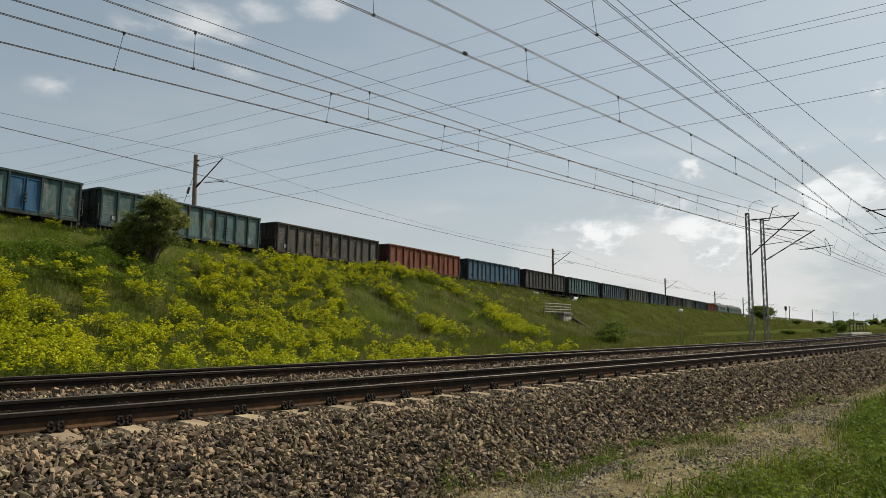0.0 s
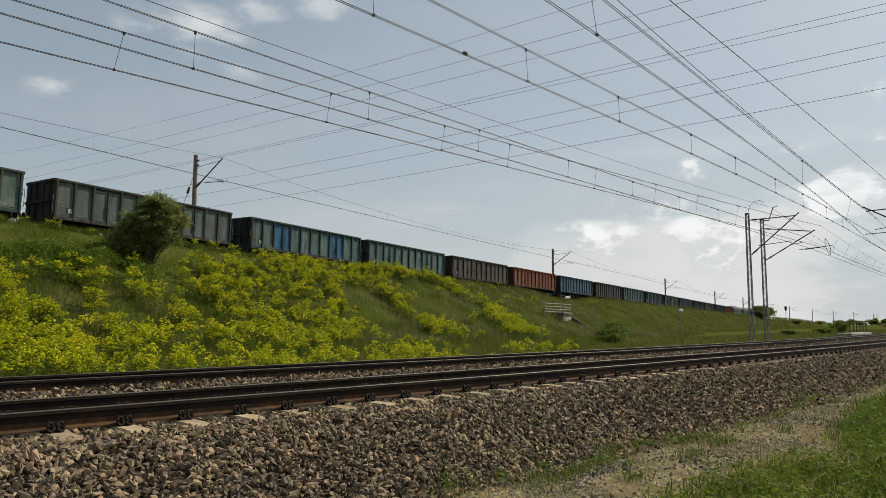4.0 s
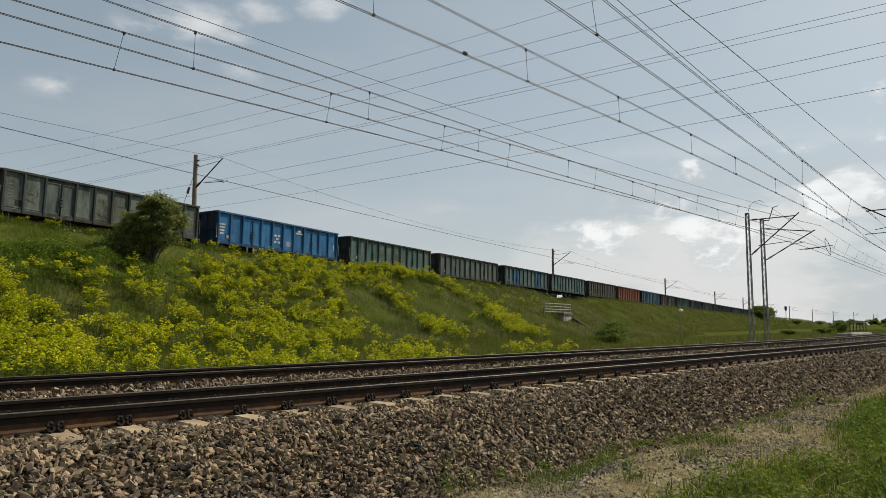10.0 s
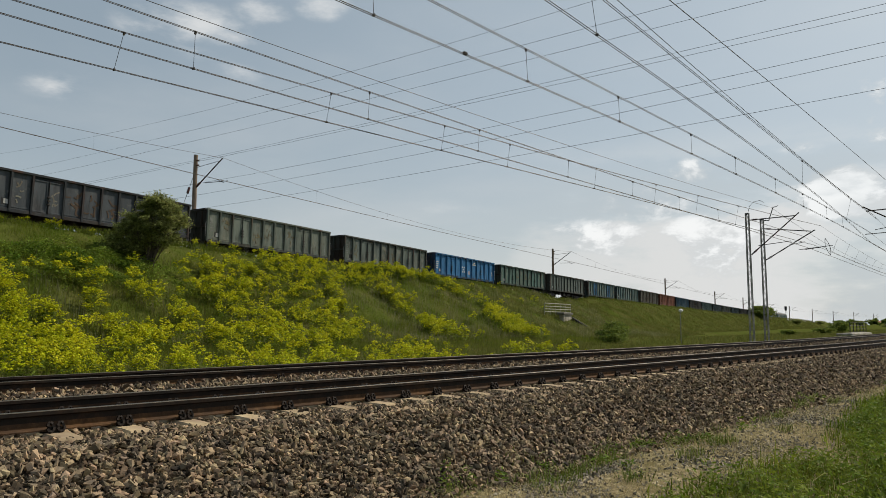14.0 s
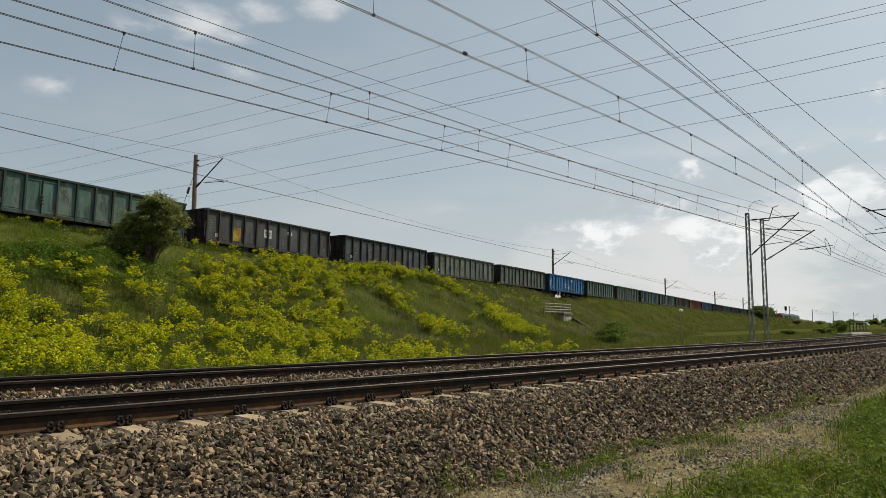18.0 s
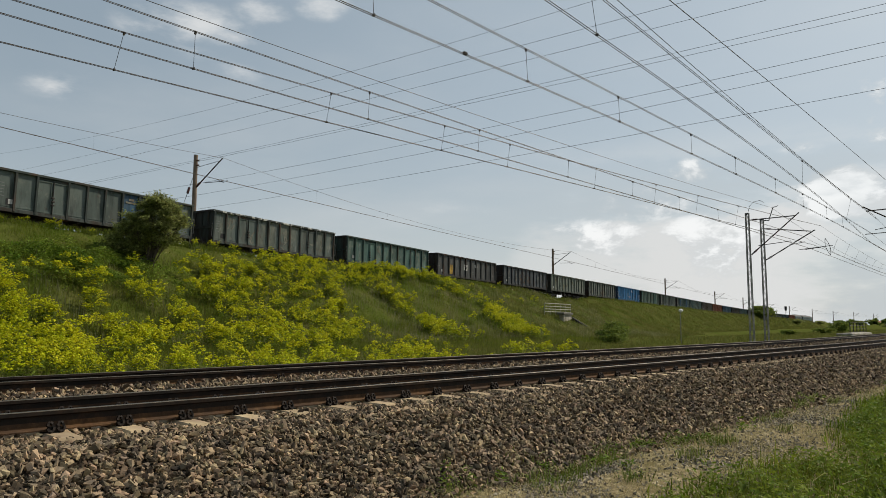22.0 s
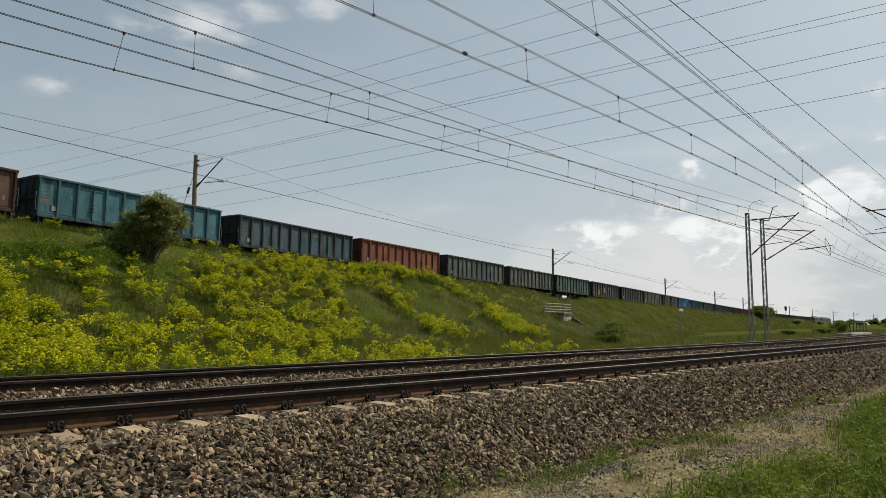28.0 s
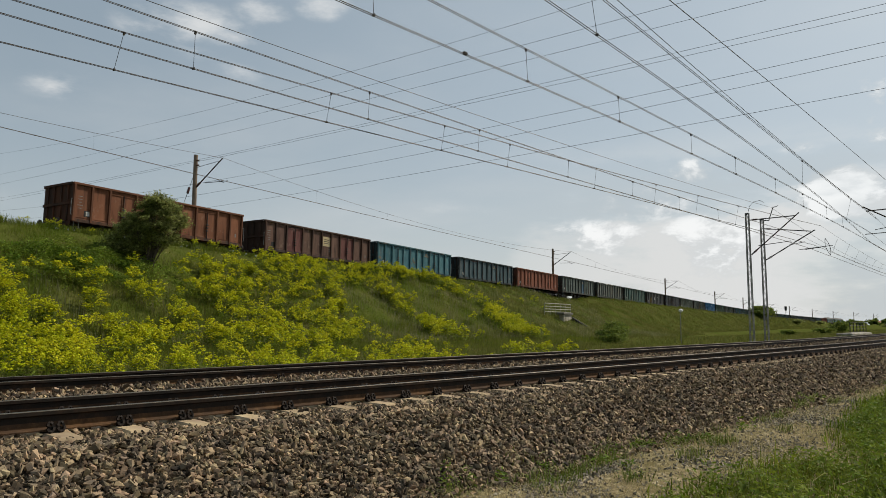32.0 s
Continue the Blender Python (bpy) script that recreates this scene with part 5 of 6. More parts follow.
def spurge_density(s, o):
    """Where the yellow clumps grow: a broad patch, breaking up into streaks that run down the slope."""
    wob = (smooth_noise(s, o, 1.6, 24) - .5) * 1.4
    edge = np.interp(o, [-19, -13.6, -7, -3], [-19, -12, -7.2, -5.5])
    patch = np.clip((edge - s + wob) / 1.2, 0, 1)
    top = np.interp(s, [-34, -29, -27, -22, -19, -16, -12], [-5.2, -5.6, -7.6, -7.4, -6.2, -3.7, -2.9])
    patch = patch * np.clip((top - o + wob * .5) / .8, 0, 1)
    n = smooth_noise(s, o * .55, 2.0, 21) * .55 + smooth_noise(s, o * .7, .9, 22) * .45
    patch = patch * np.clip((n - .38) / .12, .05, 1) * np.interp(o, [-14, -11], [.45, .72])
    streak = 0
    for a, b, w in STREAKS:
        streak = np.maximum(streak, along(s + wob * .5, o, a, b, w))
    streak = streak * np.clip((smooth_noise(s, o, 1.1, 23) - .28) / .15, .1, 1)
    return np.maximum(patch, streak)


def spurge():
    rng = np.random.default_rng(31)
    n = 4600
    s, o = rng.uniform(-46, 21, n), rng.uniform(-18.5, -2.4, n)
    keep = rng.random(n) < spurge_density(s, o)
    # a few loose ones past the patch and along the crest
    s2, o2 = rng.uniform(-40, 26, 40), rng.uniform(-12, -2.4, 40)
    s3, o3 = np.concatenate([rng.uniform(-33, -22, 12), rng.uniform(-18, 10, 30)]), rng.uniform(-2.6, -2.1, 42)
    s, o = np.concatenate([s[keep], s2, s3]), np.concatenate([o[keep], o2, o3])
    x, y = line_points(s, o)
    size = rng.uniform(.7, 1.45, len(s)) * np.where(o > -2.9, .6, 1)
    # and on the flat ground down to the track
    s4, o4 = rng.uniform(2, 33, 760), rng.uniform(9.0, 21, 760)
    m4 = (smooth_noise(s4, o4, 2.2, 25) > .38) & ((s4 < 20) | ((s4 > 24.5) & (s4 < 29))) & (rng.random(760) < np.where(s4 > 24, .3, .5))
    s4, o4, m4 = np.concatenate([s4, rng.uniform(3.0, 8.5, 60)]), np.concatenate([o4, rng.uniform(11.5, 18.5, 60)]), np.concatenate([m4, np.ones(60, bool)])
    x4, y4 = near_points(s4[m4], o4[m4])
    x, y, size = np.concatenate([x, x4]), np.concatenate([y, y4]), np.concatenate([size, rng.uniform(.7, 1.2, len(x4))])
    pos = np.stack([x, y, ground_z(x, y) - .03], 1)
    heads, stems = spurge_kinds(4)
    turn = yaw_turns(rng, len(x))
    r1, r2 = np.random.default_rng(8), np.random.default_rng(8)
    stuff("yellow_spurge_heads", *spread_kinds(heads, pos, turn, size, r1), L_YELLOW, "dense yellow flower heads of spurge on the embankment slope", "flowers")
    stuff("spurge_stems", *spread_kinds(stems, pos, turn, size, r2), L_STEM, "green leafy stems under the yellow flower heads", "plants")


spurge()


def bank_grass():
    rng = np.random.default_rng(41)
    for s0, s1, o0, o1, per, lmin, lmax, w in ((-50, 15, -18.5, -2.0, 210, .18, .46, .012), (15, 60, -16, -2.0, 110, .2, .5, .022), (60, 170, -14, -2.0, 26, .25, .6, .05), (170, 330, -13, -2.0, 7, .4, .9, .12)):
        n = int((s1 - s0) * (o1 - o0) * per)
        s, o = rng.uniform(s0, s1, n), rng.uniform(o0, o1, n)
        x, y = line_points(s, o)
        k = np.clip(smooth_noise(x, y, 1.1, 51) * 1.3, .35, 1.15)
        base = np.stack([x, y, ground_z(x, y) - .02], 1)
        V, F = spikes(rng, base, rng.uniform(lmin, lmax, n) * k, w * rng.uniform(.8, 1.6, n), .5)
        stuff("embankment_grass", V, F, L_OLIVE if s0 > 0 else L_GRASS, "rough green grass on the embankment slope", "grass")
    # taller fringe along the crest
    n = 15000
    s, o = rng.uniform(-50, 120, n), rng.normal(-2.1, .28, n)
    s = np.where(rng.random(n) < .65, rng.uniform(-50, 25, n), s)
    x, y = line_points(s, o)
    base = np.stack([x, y, ground_z(x, y) - .02], 1)
    tall = (.26 + .26 * smooth_noise(s, o * 0, 2.5, 61)) * np.interp(s, [-28, -26], [1.9, 1])
    V, F = blades(rng, base, tall * rng.uniform(.6, 1.3, n), .02, .35)
    stuff("crest_grass", V, F, L_GRASS, "tall grass along the crest of the embankment", "grass")
    # pale seed heads scattered over the slope
    n = 30000
    s, o = rng.uniform(-45, 45, n), rng.uniform(-16, -2.3, n)
    m = smooth_noise(s, o, 1.4, 71) > np.where((s > -11) & (s < 8), .30, np.where(s > -11, .5, .66))
    s, o = s[m], o[m]
    x, y = line_points(s, o)
    base = np.stack([x, y, ground_z(x, y)], 1)
    V, F = blades(rng, base, rng.uniform(.35, .75, len(s)), .016, .35)
    stuff("seed_grass", V, F, leaf_mat("seed_grass", (.15, .155, .062), (.235, .23, .115), .4), "pale seeding grass stalks on the slope", "grass")
    # meadow between the tracks and the embankment
    n = 72000
    s, o = rng.uniform(1, 300, n), rng.uniform(8.6, 27, n)
    s = np.where(rng.random(n) < .45, rng.uniform(1, 50, n), s)
    x, y = near_points(s, o)
    base = np.stack([x, y, ground_z(x, y) - .02], 1)
    far = np.hypot(x, y)
    V, F = spikes(rng, base, rng.uniform(.2, .5, n), .010 + far * .0006, .45)
    stuff("meadow_grass", V, F, L_OLIVE, "tall green meadow grass behind the tracks", "grass")


bank_grass()


def slope_weeds():
    """Low mounds of broad-leaved weeds in the green hollow near the bush."""
    rng = np.random.default_rng(47)
    n = 26000
    s, o = rng.normal(-25.2, 1.9, n), rng.normal(-6.3, 1.0, n)
    x, y = line_points(s, o)
    mound = smooth_noise(x, y, .8, 73)
    keep = (mound > .34) & (rng.random(n) < np.clip((-3.9 - o) / .6, 0, 1))
    x, y, mound = x[keep], y[keep], mound[keep]
    c = np.stack([x, y, ground_z(x, y) + rng.uniform(.05, 1.0, len(x)) ** .6 * .75 * mound], 1)
    V, F = quads(rng, c, rng.uniform(.018, .042, len(x)), .8, 1.5)
    stuff("slope_weeds", V, F, leaf_mat("weed_leaf", (.095, .155, .016), (.165, .22, .03), .4, .5), "dark green broad-leaved weeds on the slope", "plants")


slope_weeds()


def lush_edge(s, o):
    """Edge of the lush verge on the near side of the dirt strip."""
    return np.interp(s, [2, 5, 6.4, 7.5, 8.1, 8.7, 9.2, 10, 11, 12.2, 14, 17.5, 20, 26], [-4.3, -4.05, -3.9, -3.8, -3.75, -4.2, -4.6, -4.35, -3.95, -3.65, -3.5, -3.35, -3.4, -3.8]) + (smooth_noise(s, o * 0, .5, 81) - .5) * .25


def herbs(rng, name, s, o, height, k, leaf, label):
    """Whorls of narrow leaves on short leaning stems."""
    x, y = near_points(s, o)
    stem = np.stack([x, y, ground_z(x, y)], 1)
    lean = rng.normal(size=(len(s), 3)) * np.array([.05, .05, 0])
    tall = rng.uniform(*height, len(s)) * (.5 + .8 * smooth_noise(x, y, .6, 93))
    u = np.tile(np.linspace(.25, 1, k), len(s))
    idx = np.repeat(np.arange(len(s)), k)
    a = np.tile(np.arange(k) * 2.4, len(s)) + rng.uniform(0, 6, len(s))[idx]
    r = .055 * (1.15 - u) + .02
    c = stem[idx] + np.stack([np.cos(a) * r, np.sin(a) * r, u * tall[idx]], 1) + lean[idx] * u[:, None]
    V, F = quads(rng, c, leaf * rng.uniform(.65, 1.3, len(c)), .7, 3.0)
    stuff(name, V, F, L_HERB, label, "plants")


def verge():
    rng = np.random.default_rng(43)
    # lush verge
    n = 54000
    s, o = rng.uniform(.5, 26, n), -3.1 - rng.random(n) ** 1.2 * 3.4
    m = (o < lush_edge(s, o) + rng.normal(size=n) * .12)
    s, o = s[m], o[m]
    x, y = near_points(s, o)
    k = .45 + .8 * smooth_noise(x, y, .8, 91)
    base = np.stack([x, y, ground_z(x, y) - .02], 1)
    far = np.hypot(x, y)
    V, F = blades(rng, base, rng.uniform(.10, .34, len(s)) * k, .005 + far * .0006, .6, .8)
    stuff("verge_grass", V, F, L_LUSH, "lush green grass on the trackside verge", "grass")
    # broad leaves among the blades
    n = 60000
    s, o = rng.uniform(1.5, 22, n), rng.uniform(-6.5, -3.3, n)
    m = (o < lush_edge(s, o) - .05) & (smooth_noise(s, o, .6, 95) > .3)
    s, o = s[m], o[m]
    x, y = near_points(s, o)
    c = np.stack([x, y, ground_z(x, y) + rng.uniform(.03, .30, len(s)) * (.35 + .9 * smooth_noise(x, y, .5, 92))], 1)
    V, F = quads(rng, c, rng.uniform(.006, .014, len(s)), .8, 2.6)
    stuff("verge_leaves", V, F, leaf_mat("verge_leaf", (.10, .155, .015), (.17, .215, .027), .35), "small broad leaves among the verge grass", "plants")
    n = 900
    s, o = rng.uniform(4.5, 20, n), rng.uniform(-6.2, -3.4, n)
    m = o < lush_edge(s, o) - .08
    herbs(rng, "verge_herbs", s[m], o[m], (.12, .34), 16, .011, "leafy green herbs on the trackside verge")
    # leafy weeds in loose groups along the foot of the ballast
    at = [(8.4, -2.32), (8.7, -2.42), (9.2, -2.55), (7.9, -2.30), (7.2, -2.45), (6.4, -2.35), (5.6, -2.3), (6.9, -2.75), (9.6, -2.75), (10.6, -2.85), (5.0, -2.2), (15.6, -2.2), (16.2, -2.25)]
    g = [(a + rng.normal() * .14, b + rng.normal() * .06) for a, b in at for _ in range(3)]
    herbs(rng, "foot_weeds", np.array([q[0] for q in g]), np.array([q[1] for q in g]), (.08, .22), 13, .012, "leafy green weeds at the foot of the ballast")
    # dry stalks standing in the verge
    n = 420
    s, o = rng.uniform(3, 24, n), rng.uniform(-6.0, -3.5, n)
    x, y = near_points(s, o)
    base = np.stack([x, y, ground_z(x, y)], 1)
    V, F = blades(rng, base, rng.uniform(.15, .42, n), .003 + np.hypot(x, y) * .0003, .5, .5)
    stuff("dry_stalks", V, F, L_DRY, "dry stalks standing in the verge grass", "grass")
    # dry straw and sparse tufts on the dirt strip and the ballast's foot
    n = 70000
    s, o = 2.0 + rng.random(n) ** 1.4 * 38, rng.uniform(-4.6, -2.15, n)
    m = smooth_noise(s, o, .5, 97) > .28 + .3 * rng.random(n)
    s, o = s[m], o[m]
    x, y = near_points(s, o)
    base = np.stack([x, y, ground_z(x, y)], 1)
    V, F = spikes(rng, base, rng.uniform(.03, .11, len(s)), .002 + np.hypot(x, y) * .00028, 1.5)
    stuff("dry_straw", V, F, L_DRY, "dry straw-coloured grass on the dirt strip", "grass")
    spots = [(7.6, -2.35), (7.5, -2.5), (7.7, -2.3), (9.2, -2.65), (9.0, -2.6), (9.3, -3.0), (9.5, -3.05), (12.8, -2.6), (15.3, -2.2), (15.7, -2.25), (15.0, -2.3), (6.0, -2.75), (6.5, -2.65), (6.2, -2.7), (6.7, -3.2), (5.0, -2.35), (5.9, -2.5), (6.4, -2.2), (7.0, -2.55), (7.9, -2.25), (8.6, -2.3), (9.4, -2.55), (10.6, -2.5), (12.0, -2.6), (13.6, -2.45), (14.6, -2.4), (16.0, -2.6), (18.5, -2.5), (22, -2.4), (26, -2.5), (30, -2.4), (11.2, -3.2), (8.2, -3.1), (5.6, -3.0)]
    B = []
    for s0, o0 in spots:
        k = rng.integers(35, 120)
        r = rng.uniform(.08, .2)
        B.append(np.stack([s0 + rng.normal(size=k) * r * 1.3, o0 + rng.normal(size=k) * r * .6, rng.uniform(.03, .17, k)], 1))
    B = np.concatenate(B)
    x, y = near_points(B[:, 0], B[:, 1])
    base = np.stack([x, y, ground_z(x, y) - .01], 1)
    V, F = blades(rng, base, B[:, 2], .005 + np.hypot(x, y) * .0005, .7, .6)
    stuff("weed_tufts", V, F, leaf_mat("weed_tuft", (.12, .155, .03), (.20, .225, .065), .3), "small green weed tufts at the foot of the ballast", "grass")
    # loose gravel on the dirt strip
    n = 46000
    s, o = 2.0 + rng.random(n) ** 1.9 * 32, rng.uniform(-4.2, -2.2, n)
    m = rng.random(n) < .25 + .75 * (smooth_noise(s, o, .9, 99) > .42)
    s, o = s[m], o[m]
    x, y = near_points(s, o)
    pos = np.stack([x, y, ground_z(x, y) + .002], 1)
    V, F = spread_kinds(rock_kinds(8, 6, 6), pos, random_turns(rng, len(s)), rng.uniform(.006, .025, len(s)) * (1 + s / 40), rng)
    stuff("loose_gravel", V, F, mat("loose_gravel", (.13, .115, .092), (.33, .29, .225), 9, .9, island=.6), "loose pale gravel on the dirt strip", "gravel")


verge()


# ---- shrubs and trees ----
def shrub(name, base, height, radius, leaves, leaf, seed, label, category, material=None, squash=1.0, stems=9):
    """Several stems from one root, forked twice, with leaves in clumps round the twig ends."""
    rng = np.random.default_rng(seed)
    e = empty(name, Matrix.Translation(base), label=label, category=category, group="shrubs and trees")
    bm = new_bm()
    tips = []
    for k in range(stems):
        a = math.tau * k / stems + rng.uniform(-.3, .3)
        r = radius * rng.uniform(.25, .9)
        top = Vector((math.cos(a) * r, math.sin(a) * r * squash, height * rng.uniform(.45, .8) * (1.15 - .45 * r / radius)))
        root = Vector((math.cos(a) * .12, math.sin(a) * .12, -.1))
        mid = root.lerp(top, .5) + Vector((rng.normal() * .12, rng.normal() * .12, .1)) * radius * .5
        rod(bm, root, mid, .022 * height / 2, 6, .015 * height / 2)
        rod(bm, mid, top, .015 * height / 2, 5, .008 * height / 2)
        for j in range(6):
            p = mid.lerp(top, rng.uniform(.2, 1))
            q = p + Vector((rng.normal(), rng.normal() * squash, rng.uniform(.2, 1.2))) * radius * .32
            rod(bm, p, q, .007 * height / 2, 4, .003)
            tips.append(q)
            for _ in range(2):
                t = q + Vector((rng.normal(), rng.normal() * squash, rng.normal() * .7)) * radius * .2
                rod(bm, q, t, .0035 * height / 2, 4, .002)
                tips.append(t)
    part("trunk", bm, M_BARK, e)
    tips = np.array([tuple(t) for t in tips])
    tips = tips[tips[:, 2] > height * .12]
    pick = rng.integers(0, len(tips), leaves)
    c = tips[pick] + rng.normal(size=(leaves, 3)) * np.array([.15, .15 * squash, .13]) * radius * .8
    c[:, 2] = np.clip(c[:, 2], .08, height * 1.02)
    V, F = quads(rng, c, leaf * rng.uniform(.6, 1.3, leaves), 1.0, 1.7)
    ob = new("crown", np_mesh("crown", V, F, [material or L_BUSH]))
    ob.parent = e
    return e


BUSH_LOBES = [(-1.55, -.35, 1.05, .85, .8, .55), (-1.35, 0, 1.75, .80, .9, .50), (-.75, .1, 2.45, .60, .8, .45), (-.05, 0, 2.95, .55, .7, .42), (.45, .1, 3.42, .60, .7, .40), (1.0, .1, 2.85, .55, .7, .45), (1.45, 0, 2.35, .50, .7, .42), (-.45, -.3, 1.75, .75, .9, .60), (.35, -.35, 2.2, .75, .9, .65), (1.05, -.2, 1.65, .60, .8, .60), (.25, .4, 1.35, .9, .8, .55), (-.6, -.2, 1.0, .7, .8, .45)]


def slope_bush():
    """Broad bush of many stems that spread from one root into rounded masses of foliage."""
    rng = np.random.default_rng(77)
    x, y = -15.47, 37.8
    e = empty("bush", Matrix.Translation((x, y, ground_at(x, y))), label="large dense green bush on the embankment slope", category="bush", group="shrubs and trees")
    bm = new_bm()
    clumps = []
    for lx, ly, lz, rx, ry, rz in BUSH_LOBES:
        c = Vector((lx, ly, lz))
        for k in range(3):
            root = Vector((rng.normal() * .16, rng.normal() * .16, -.15))
            mid = root.lerp(c, .45) + Vector((rng.normal() * .12, rng.normal() * .12, .08))
            end = c + Vector((rng.normal() * .25, rng.normal() * .25, rng.normal() * .15))
            rod(bm, root, mid, .038, 6, .026)
            rod(bm, mid, end, .026, 5, .014)
            for j in range(16):
                d = Vector(rng.normal(size=3))
                d.normalize()
                f = rng.uniform(.55, 1.08)
                q = c + Vector((d.x * rx, d.y * ry, d.z * rz)) * f
                rod(bm, mid.lerp(end, rng.uniform(.5, 1)), q, .009, 4, .004)
                clumps.append((*q, rng.uniform(.6, 1.3)))
    part("trunk", bm, M_BARK, e)
    clumps = np.array(clumps)
    pick = np.repeat(np.arange(len(clumps)), 66)
    c = clumps[pick, :3] + rng.normal(size=(len(pick), 3)) * np.array([.125, .125, .09]) * clumps[pick, 3:]
    V, F = quads(rng, c, rng.uniform(.020, .040, len(c)), .8, 1.7)
    ob = new("crown", np_mesh("crown", V, F, [L_BUSH]))
    ob.parent = e


def shrubs():
    slope_bush()
    # bush beside the culvert and bushes farther along
    for (s, o), h, r, n, lf, sd in (((56.0, 22.2), 1.35, 1.15, 3200, .05, 6), ((57.6, 22.6), 1.75, 1.1, 3000, .05, 7), ((54.6, 21.6), .8, .9, 1500, .05, 8)):
        p = near_pt(s, o)
        p.z = ground_at(p.x, p.y)
        shrub("bush", p, h, r, n, lf, sd, "light green bush at the foot of the embankment", "bush", L_FAR)
    for s, o, h, r, n in ((219, -3.0, 3.8, 3.0, 4600), (225, -3.2, 3.3, 2.6, 3600), (213, -3.4, 2.4, 2.2, 2000), (271.5, -6.9, 2.2, 1.6, 1300), (332, -6.3, 1.6, 1.6, 1000)):
        p = line_pt(s, o)
        p.z = ground_at(p.x, p.y)
        shrub("bush", p, h, r, n, .18, int(s), "rounded green bush on the far embankment", "bush", L_BUSH if s > 230 else L_FAR, stems=12)
    for s, o, h, r, n in ((148, 19.7, 2.3, 1.5, 3000), (139, 20.7, .9, 1.3, 1200), (118, 22.0, .7, 1.0, 900)):
        p = near_pt(s, o)
        p.z = ground_at(p.x, p.y)
        shrub("bush", p, h, r, n, .10, 400 + int(s), "light green bush in the meadow beside the track", "bush", L_FAR, stems=10)
    rng = random.Random(12)
    for k in range(16):
        d = rng.uniform(520, 900)
        az = radians(28.5 + 5.0 * k / 15 + rng.uniform(-.3, .3))
        x, y = math.sin(az) * d, math.cos(az) * d
        h = rng.uniform(3.5, 7)
        shrub("tree", (x, y, ground_at(x, y)), h, h * .5, 900, .55, 200 + k, "distant green tree on the horizon", "tree", L_FAR, stems=8)


shrubs()
# ---- culvert, lamp, signal, fence and other small things ----
def on_bank(s, o, dz=0.0):
    p = line_pt(s, o)
    p.z = ground_at(p.x, p.y) + dz
    return p


def culvert():
    """Concrete head wall of a culvert in the slope with a pipe railing, and a dark wing wall going down."""
    s0, o0 = 27.6, -8.7
    m = Matrix.Translation(line_pt(s0, o0)) @ Matrix.Rotation(line_dir(s0) + .12, 4, "Z")
    zt = -2.62
    e = empty("culvert", m, label="small pale concrete culvert head wall set in the slope", category="culvert")
    bm = new_bm()
    box(bm, -1.9, 1.15, -.25, .25, zt - 2.6, zt, .03)
    part("head_wall", bm, weather(mat("stained_concrete", (.40, .36, .30), (.56, .52, .45), 3, .9, 0, .4, c3=(.2, .18, .15), c3_scale=1.2), (.13, .115, .09), 2.2, .52, .64, .8, (1.5, 1, .5)), e)
    bm = new_bm()
    box(bm, -2.3, 1.3, -.40, .40, zt, zt + .24, .03)
    part("coping", bm, mat("dark_coping", (.10, .10, .09), (.16, .15, .13), 6, .9, 0, .3), e, "dark weathered coping slab")
    bm = new_bm()
    box(bm, 1.15, 1.5, -5.6, .2, zt - 4.6, zt + .05, .02)
    for v in bm.verts:
        if v.co.y < -3:
            v.co.x += .75
            if v.co.z > zt - 1:
                v.co.z -= 3.5
    part("wing_wall", bm, mat("dark_masonry", (.04, .04, .037), (.075, .072, .066), 6, .9, 0, .4), e, "dark sloping wing wall")
    r = empty("pipe_railing", Matrix.Translation(line_pt(s0, o0)) @ Matrix.Rotation(line_dir(s0), 4, "Z"), label="weathered pale pipe railing above the culvert", category="railing")
    mr = mat("weathered_paint", (.26, .26, .20), (.38, .37, .29), 8, .7)
    for x in np.linspace(-3.6, 3.4, 6):
        bm = new_bm()
        rod(bm, (x, .9, zt - .1), (x, .9, zt + 1.2), .045, 6)
        part("post", bm, mr, r)
    for z in (.30, .58, .86, 1.17):
        bm = new_bm()
        rod(bm, (-3.6, .9, zt + z), (3.4, .9, zt + z), .045, 6)
        part("rail", bm, mr, r)


culvert()


def lamp_post():
    p = near_pt(61.5, 18.4)
    p.z = ground_at(p.x, p.y)
    e = empty("trackside_lamp", Matrix.Translation(p), label="thin trackside post with a white round lamp", category="lamp post")
    bm = new_bm()
    rod(bm, (0, 0, -.2), (0, 0, 2.7), .04, 8)
    part("post", bm, M_STEEL, e)
    bm = new_bm()
    bmesh.ops.create_uvsphere(bm, u_segments=12, v_segments=8, radius=.19, matrix=Matrix.Translation((.05, 0, 2.82)) @ Matrix.Diagonal((1, 1, .8, 1)))
    part("lamp_head", bm, mat("white_lamp", (.78, .78, .76), (.7, .7, .68), 5, .4), e, "white lamp head", True)


lamp_post()


def signal():
    p = line_pt(279, -1.8)
    p.z = ground_at(p.x, p.y)
    e = empty("railway_signal", Matrix.Translation(p), label="railway signal with a black head on a pale post", category="signal")
    bm = new_bm()
    rod(bm, (0, 0, -.3), (0, 0, 3.4), .10, 8)
    part("post", bm, M_STEEL, e)
    bm = new_bm()
    box(bm, -.45, .45, -.18, .18, 3.2, 5.0, .12)
    part("head", bm, M_BLACK, e)
    for k in range(3):
        bm = new_bm()
        rod(bm, (0, -.18, 3.55 + k * .55), (0, -.4, 3.55 + k * .55), .16, 10)
        part("hood", bm, M_BLACK, e)


signal()


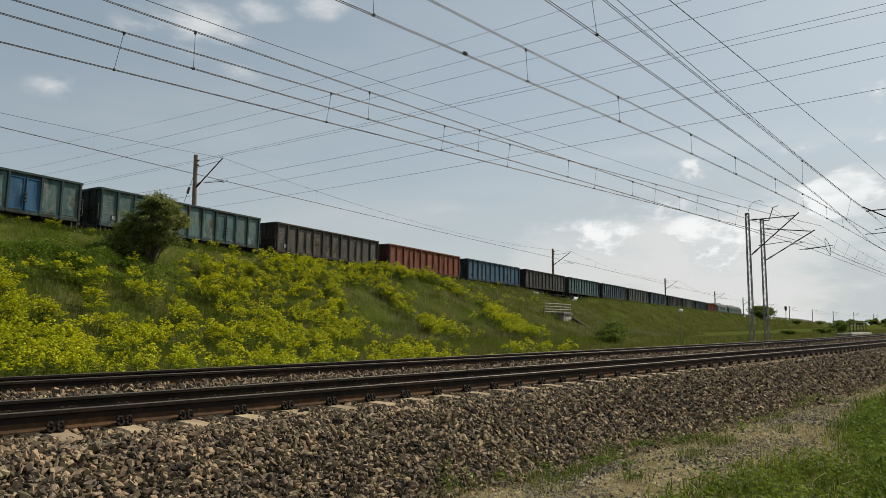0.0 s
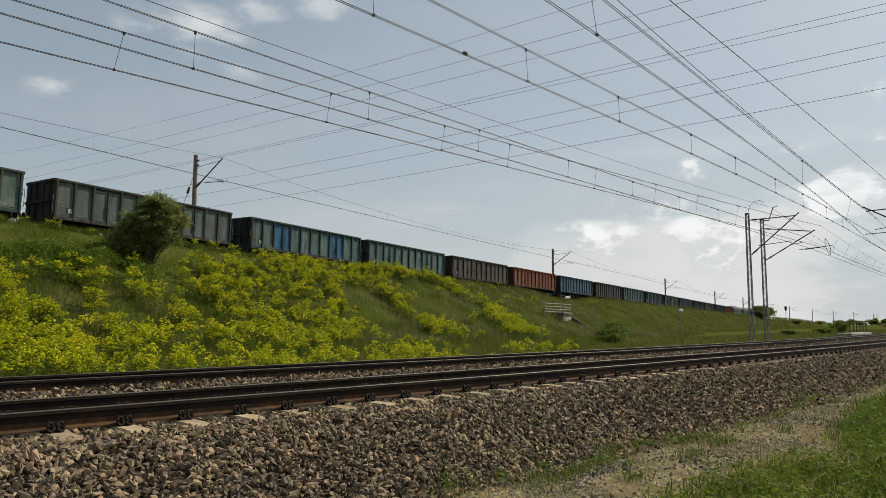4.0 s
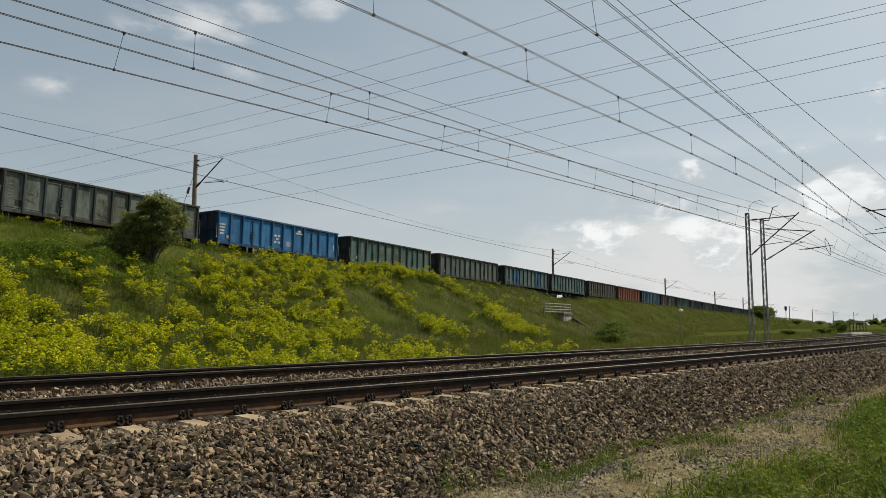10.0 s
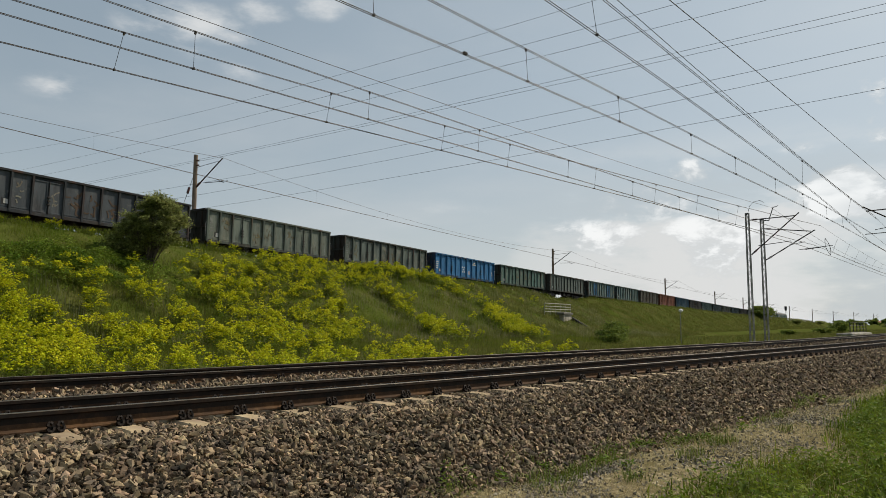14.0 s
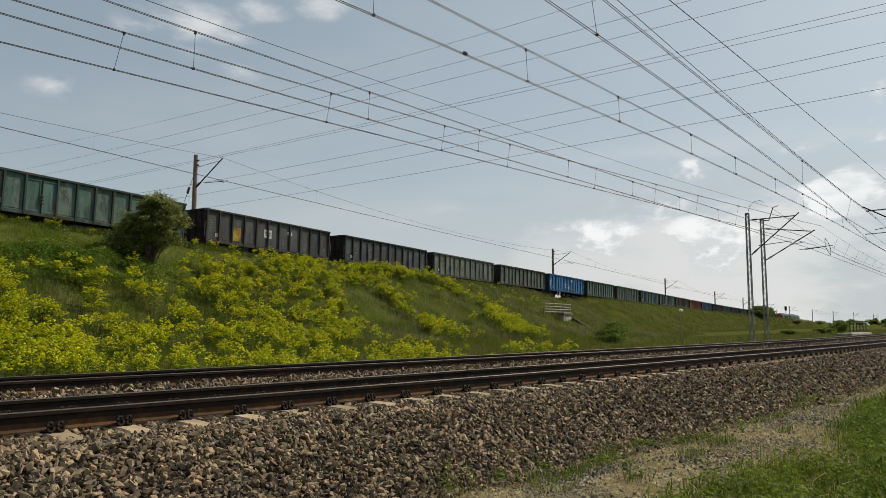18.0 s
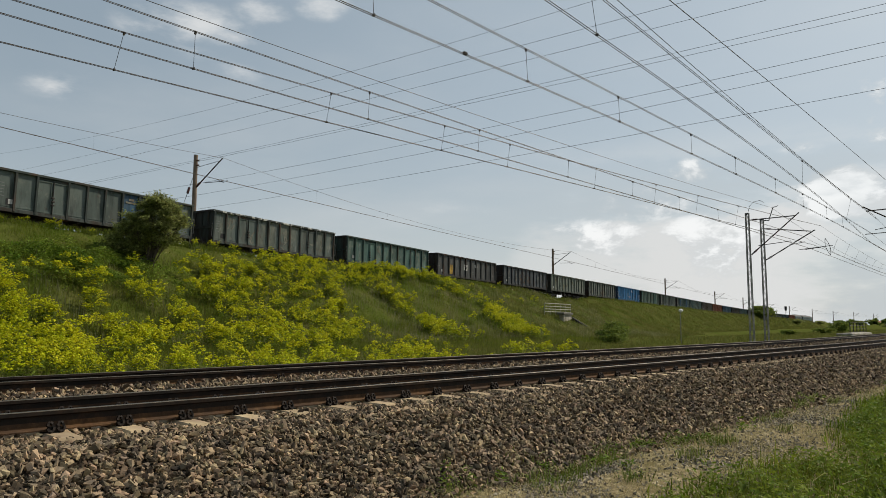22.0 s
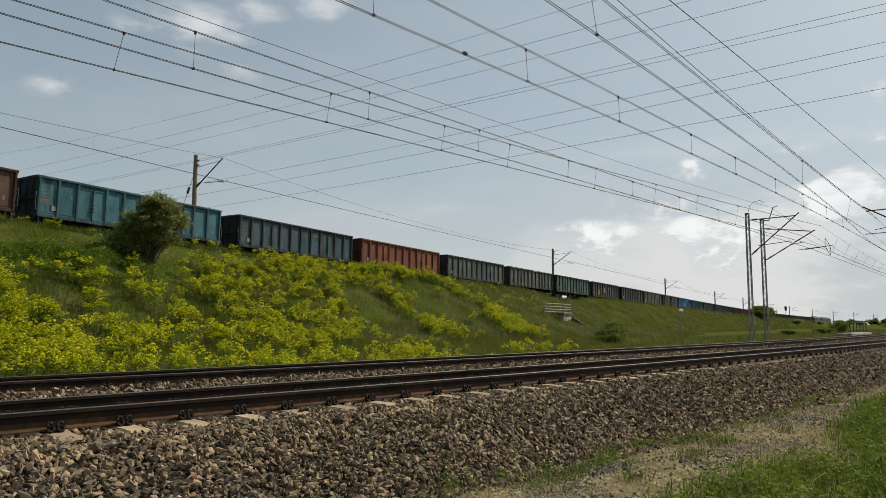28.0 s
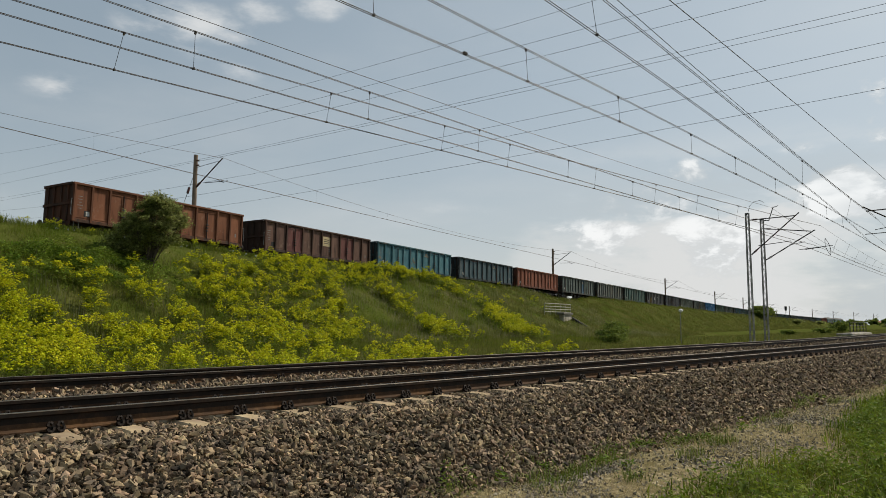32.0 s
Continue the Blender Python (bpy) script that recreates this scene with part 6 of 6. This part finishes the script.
def far_fence():
    """Open-framed fence beside the track in the distance."""
    e = empty("fence", Matrix(), label="dark open-framed fence beside the far track", category="fence")
    s0 = 125.5
    for k in range(6):
        p = near_pt(s0 + k * 3.3, 14.9)
        p.z = ground_at(p.x, p.y)
        bm = new_bm()
        rod(bm, p + Vector((0, 0, -.2)), p + Vector((0, 0, 2.0)), .07, 6)
        part("post", bm, M_DARKSTEEL, e)
        if k:
            for z in (.5, 1.0, 1.5, 1.95):
                bm = new_bm()
                rod(bm, last + Vector((0, 0, z)), p + Vector((0, 0, z)), .03, 5)
                part("rail", bm, M_DARKSTEEL, e)
        last = p


far_fence()


def far_slab():
    p = near_pt(118, 13.2)
    z = ground_at(p.x, p.y)
    e = empty("concrete_ramp", Matrix.Translation((p.x, p.y, z)) @ Matrix.Rotation(near_dir(118), 4, "Z"), label="pale low concrete ramp beside the track", category="ramp")
    bm = new_bm()
    box(bm, -9, 9, -1.0, 1.0, -.2, .5, .1)
    for v in bm.verts:
        if v.co.x < -6 and v.co.z > .5:
            v.co.z -= .5
    part("slab", bm, M_CONCRETE, e)


far_slab()


def far_houses():
    rng = random.Random(4)
    wall, roof = mat("far_plaster", (.45, .40, .36), (.55, .5, .45), 2, .9), mat("far_roof", (.22, .09, .06), (.28, .13, .09), 3, .8)
    for k in range(4):
        d, az = 1500 + 30 * k, radians(31.0 + k * .4)
        x, y = math.sin(az) * d, math.cos(az) * d
        e = empty("house", Matrix.Translation((x, y, ground_at(x, y))) @ Matrix.Rotation(rng.uniform(0, 1.5), 4, "Z"), label="distant house with pale walls and a red roof", category="house", group="far houses")
        bm = new_bm()
        box(bm, -6, 6, -4.5, 4.5, 0, 5, .05)
        part("wall", bm, wall, e)
        bm = new_bm()
        vs = box(bm, -6.4, 6.4, -5, 5, 5, 9)
        for v in vs:
            if v.co.z > 8:
                v.co.y = 0
        part("roof", bm, roof, e)


far_houses()


def motions():
    for ws in WHEELS:
        walk(ws, wheel_rows(ws.location.x))
    for ob, lead in TRAIN:
        walk(ob, train_rows(lead))


motions()
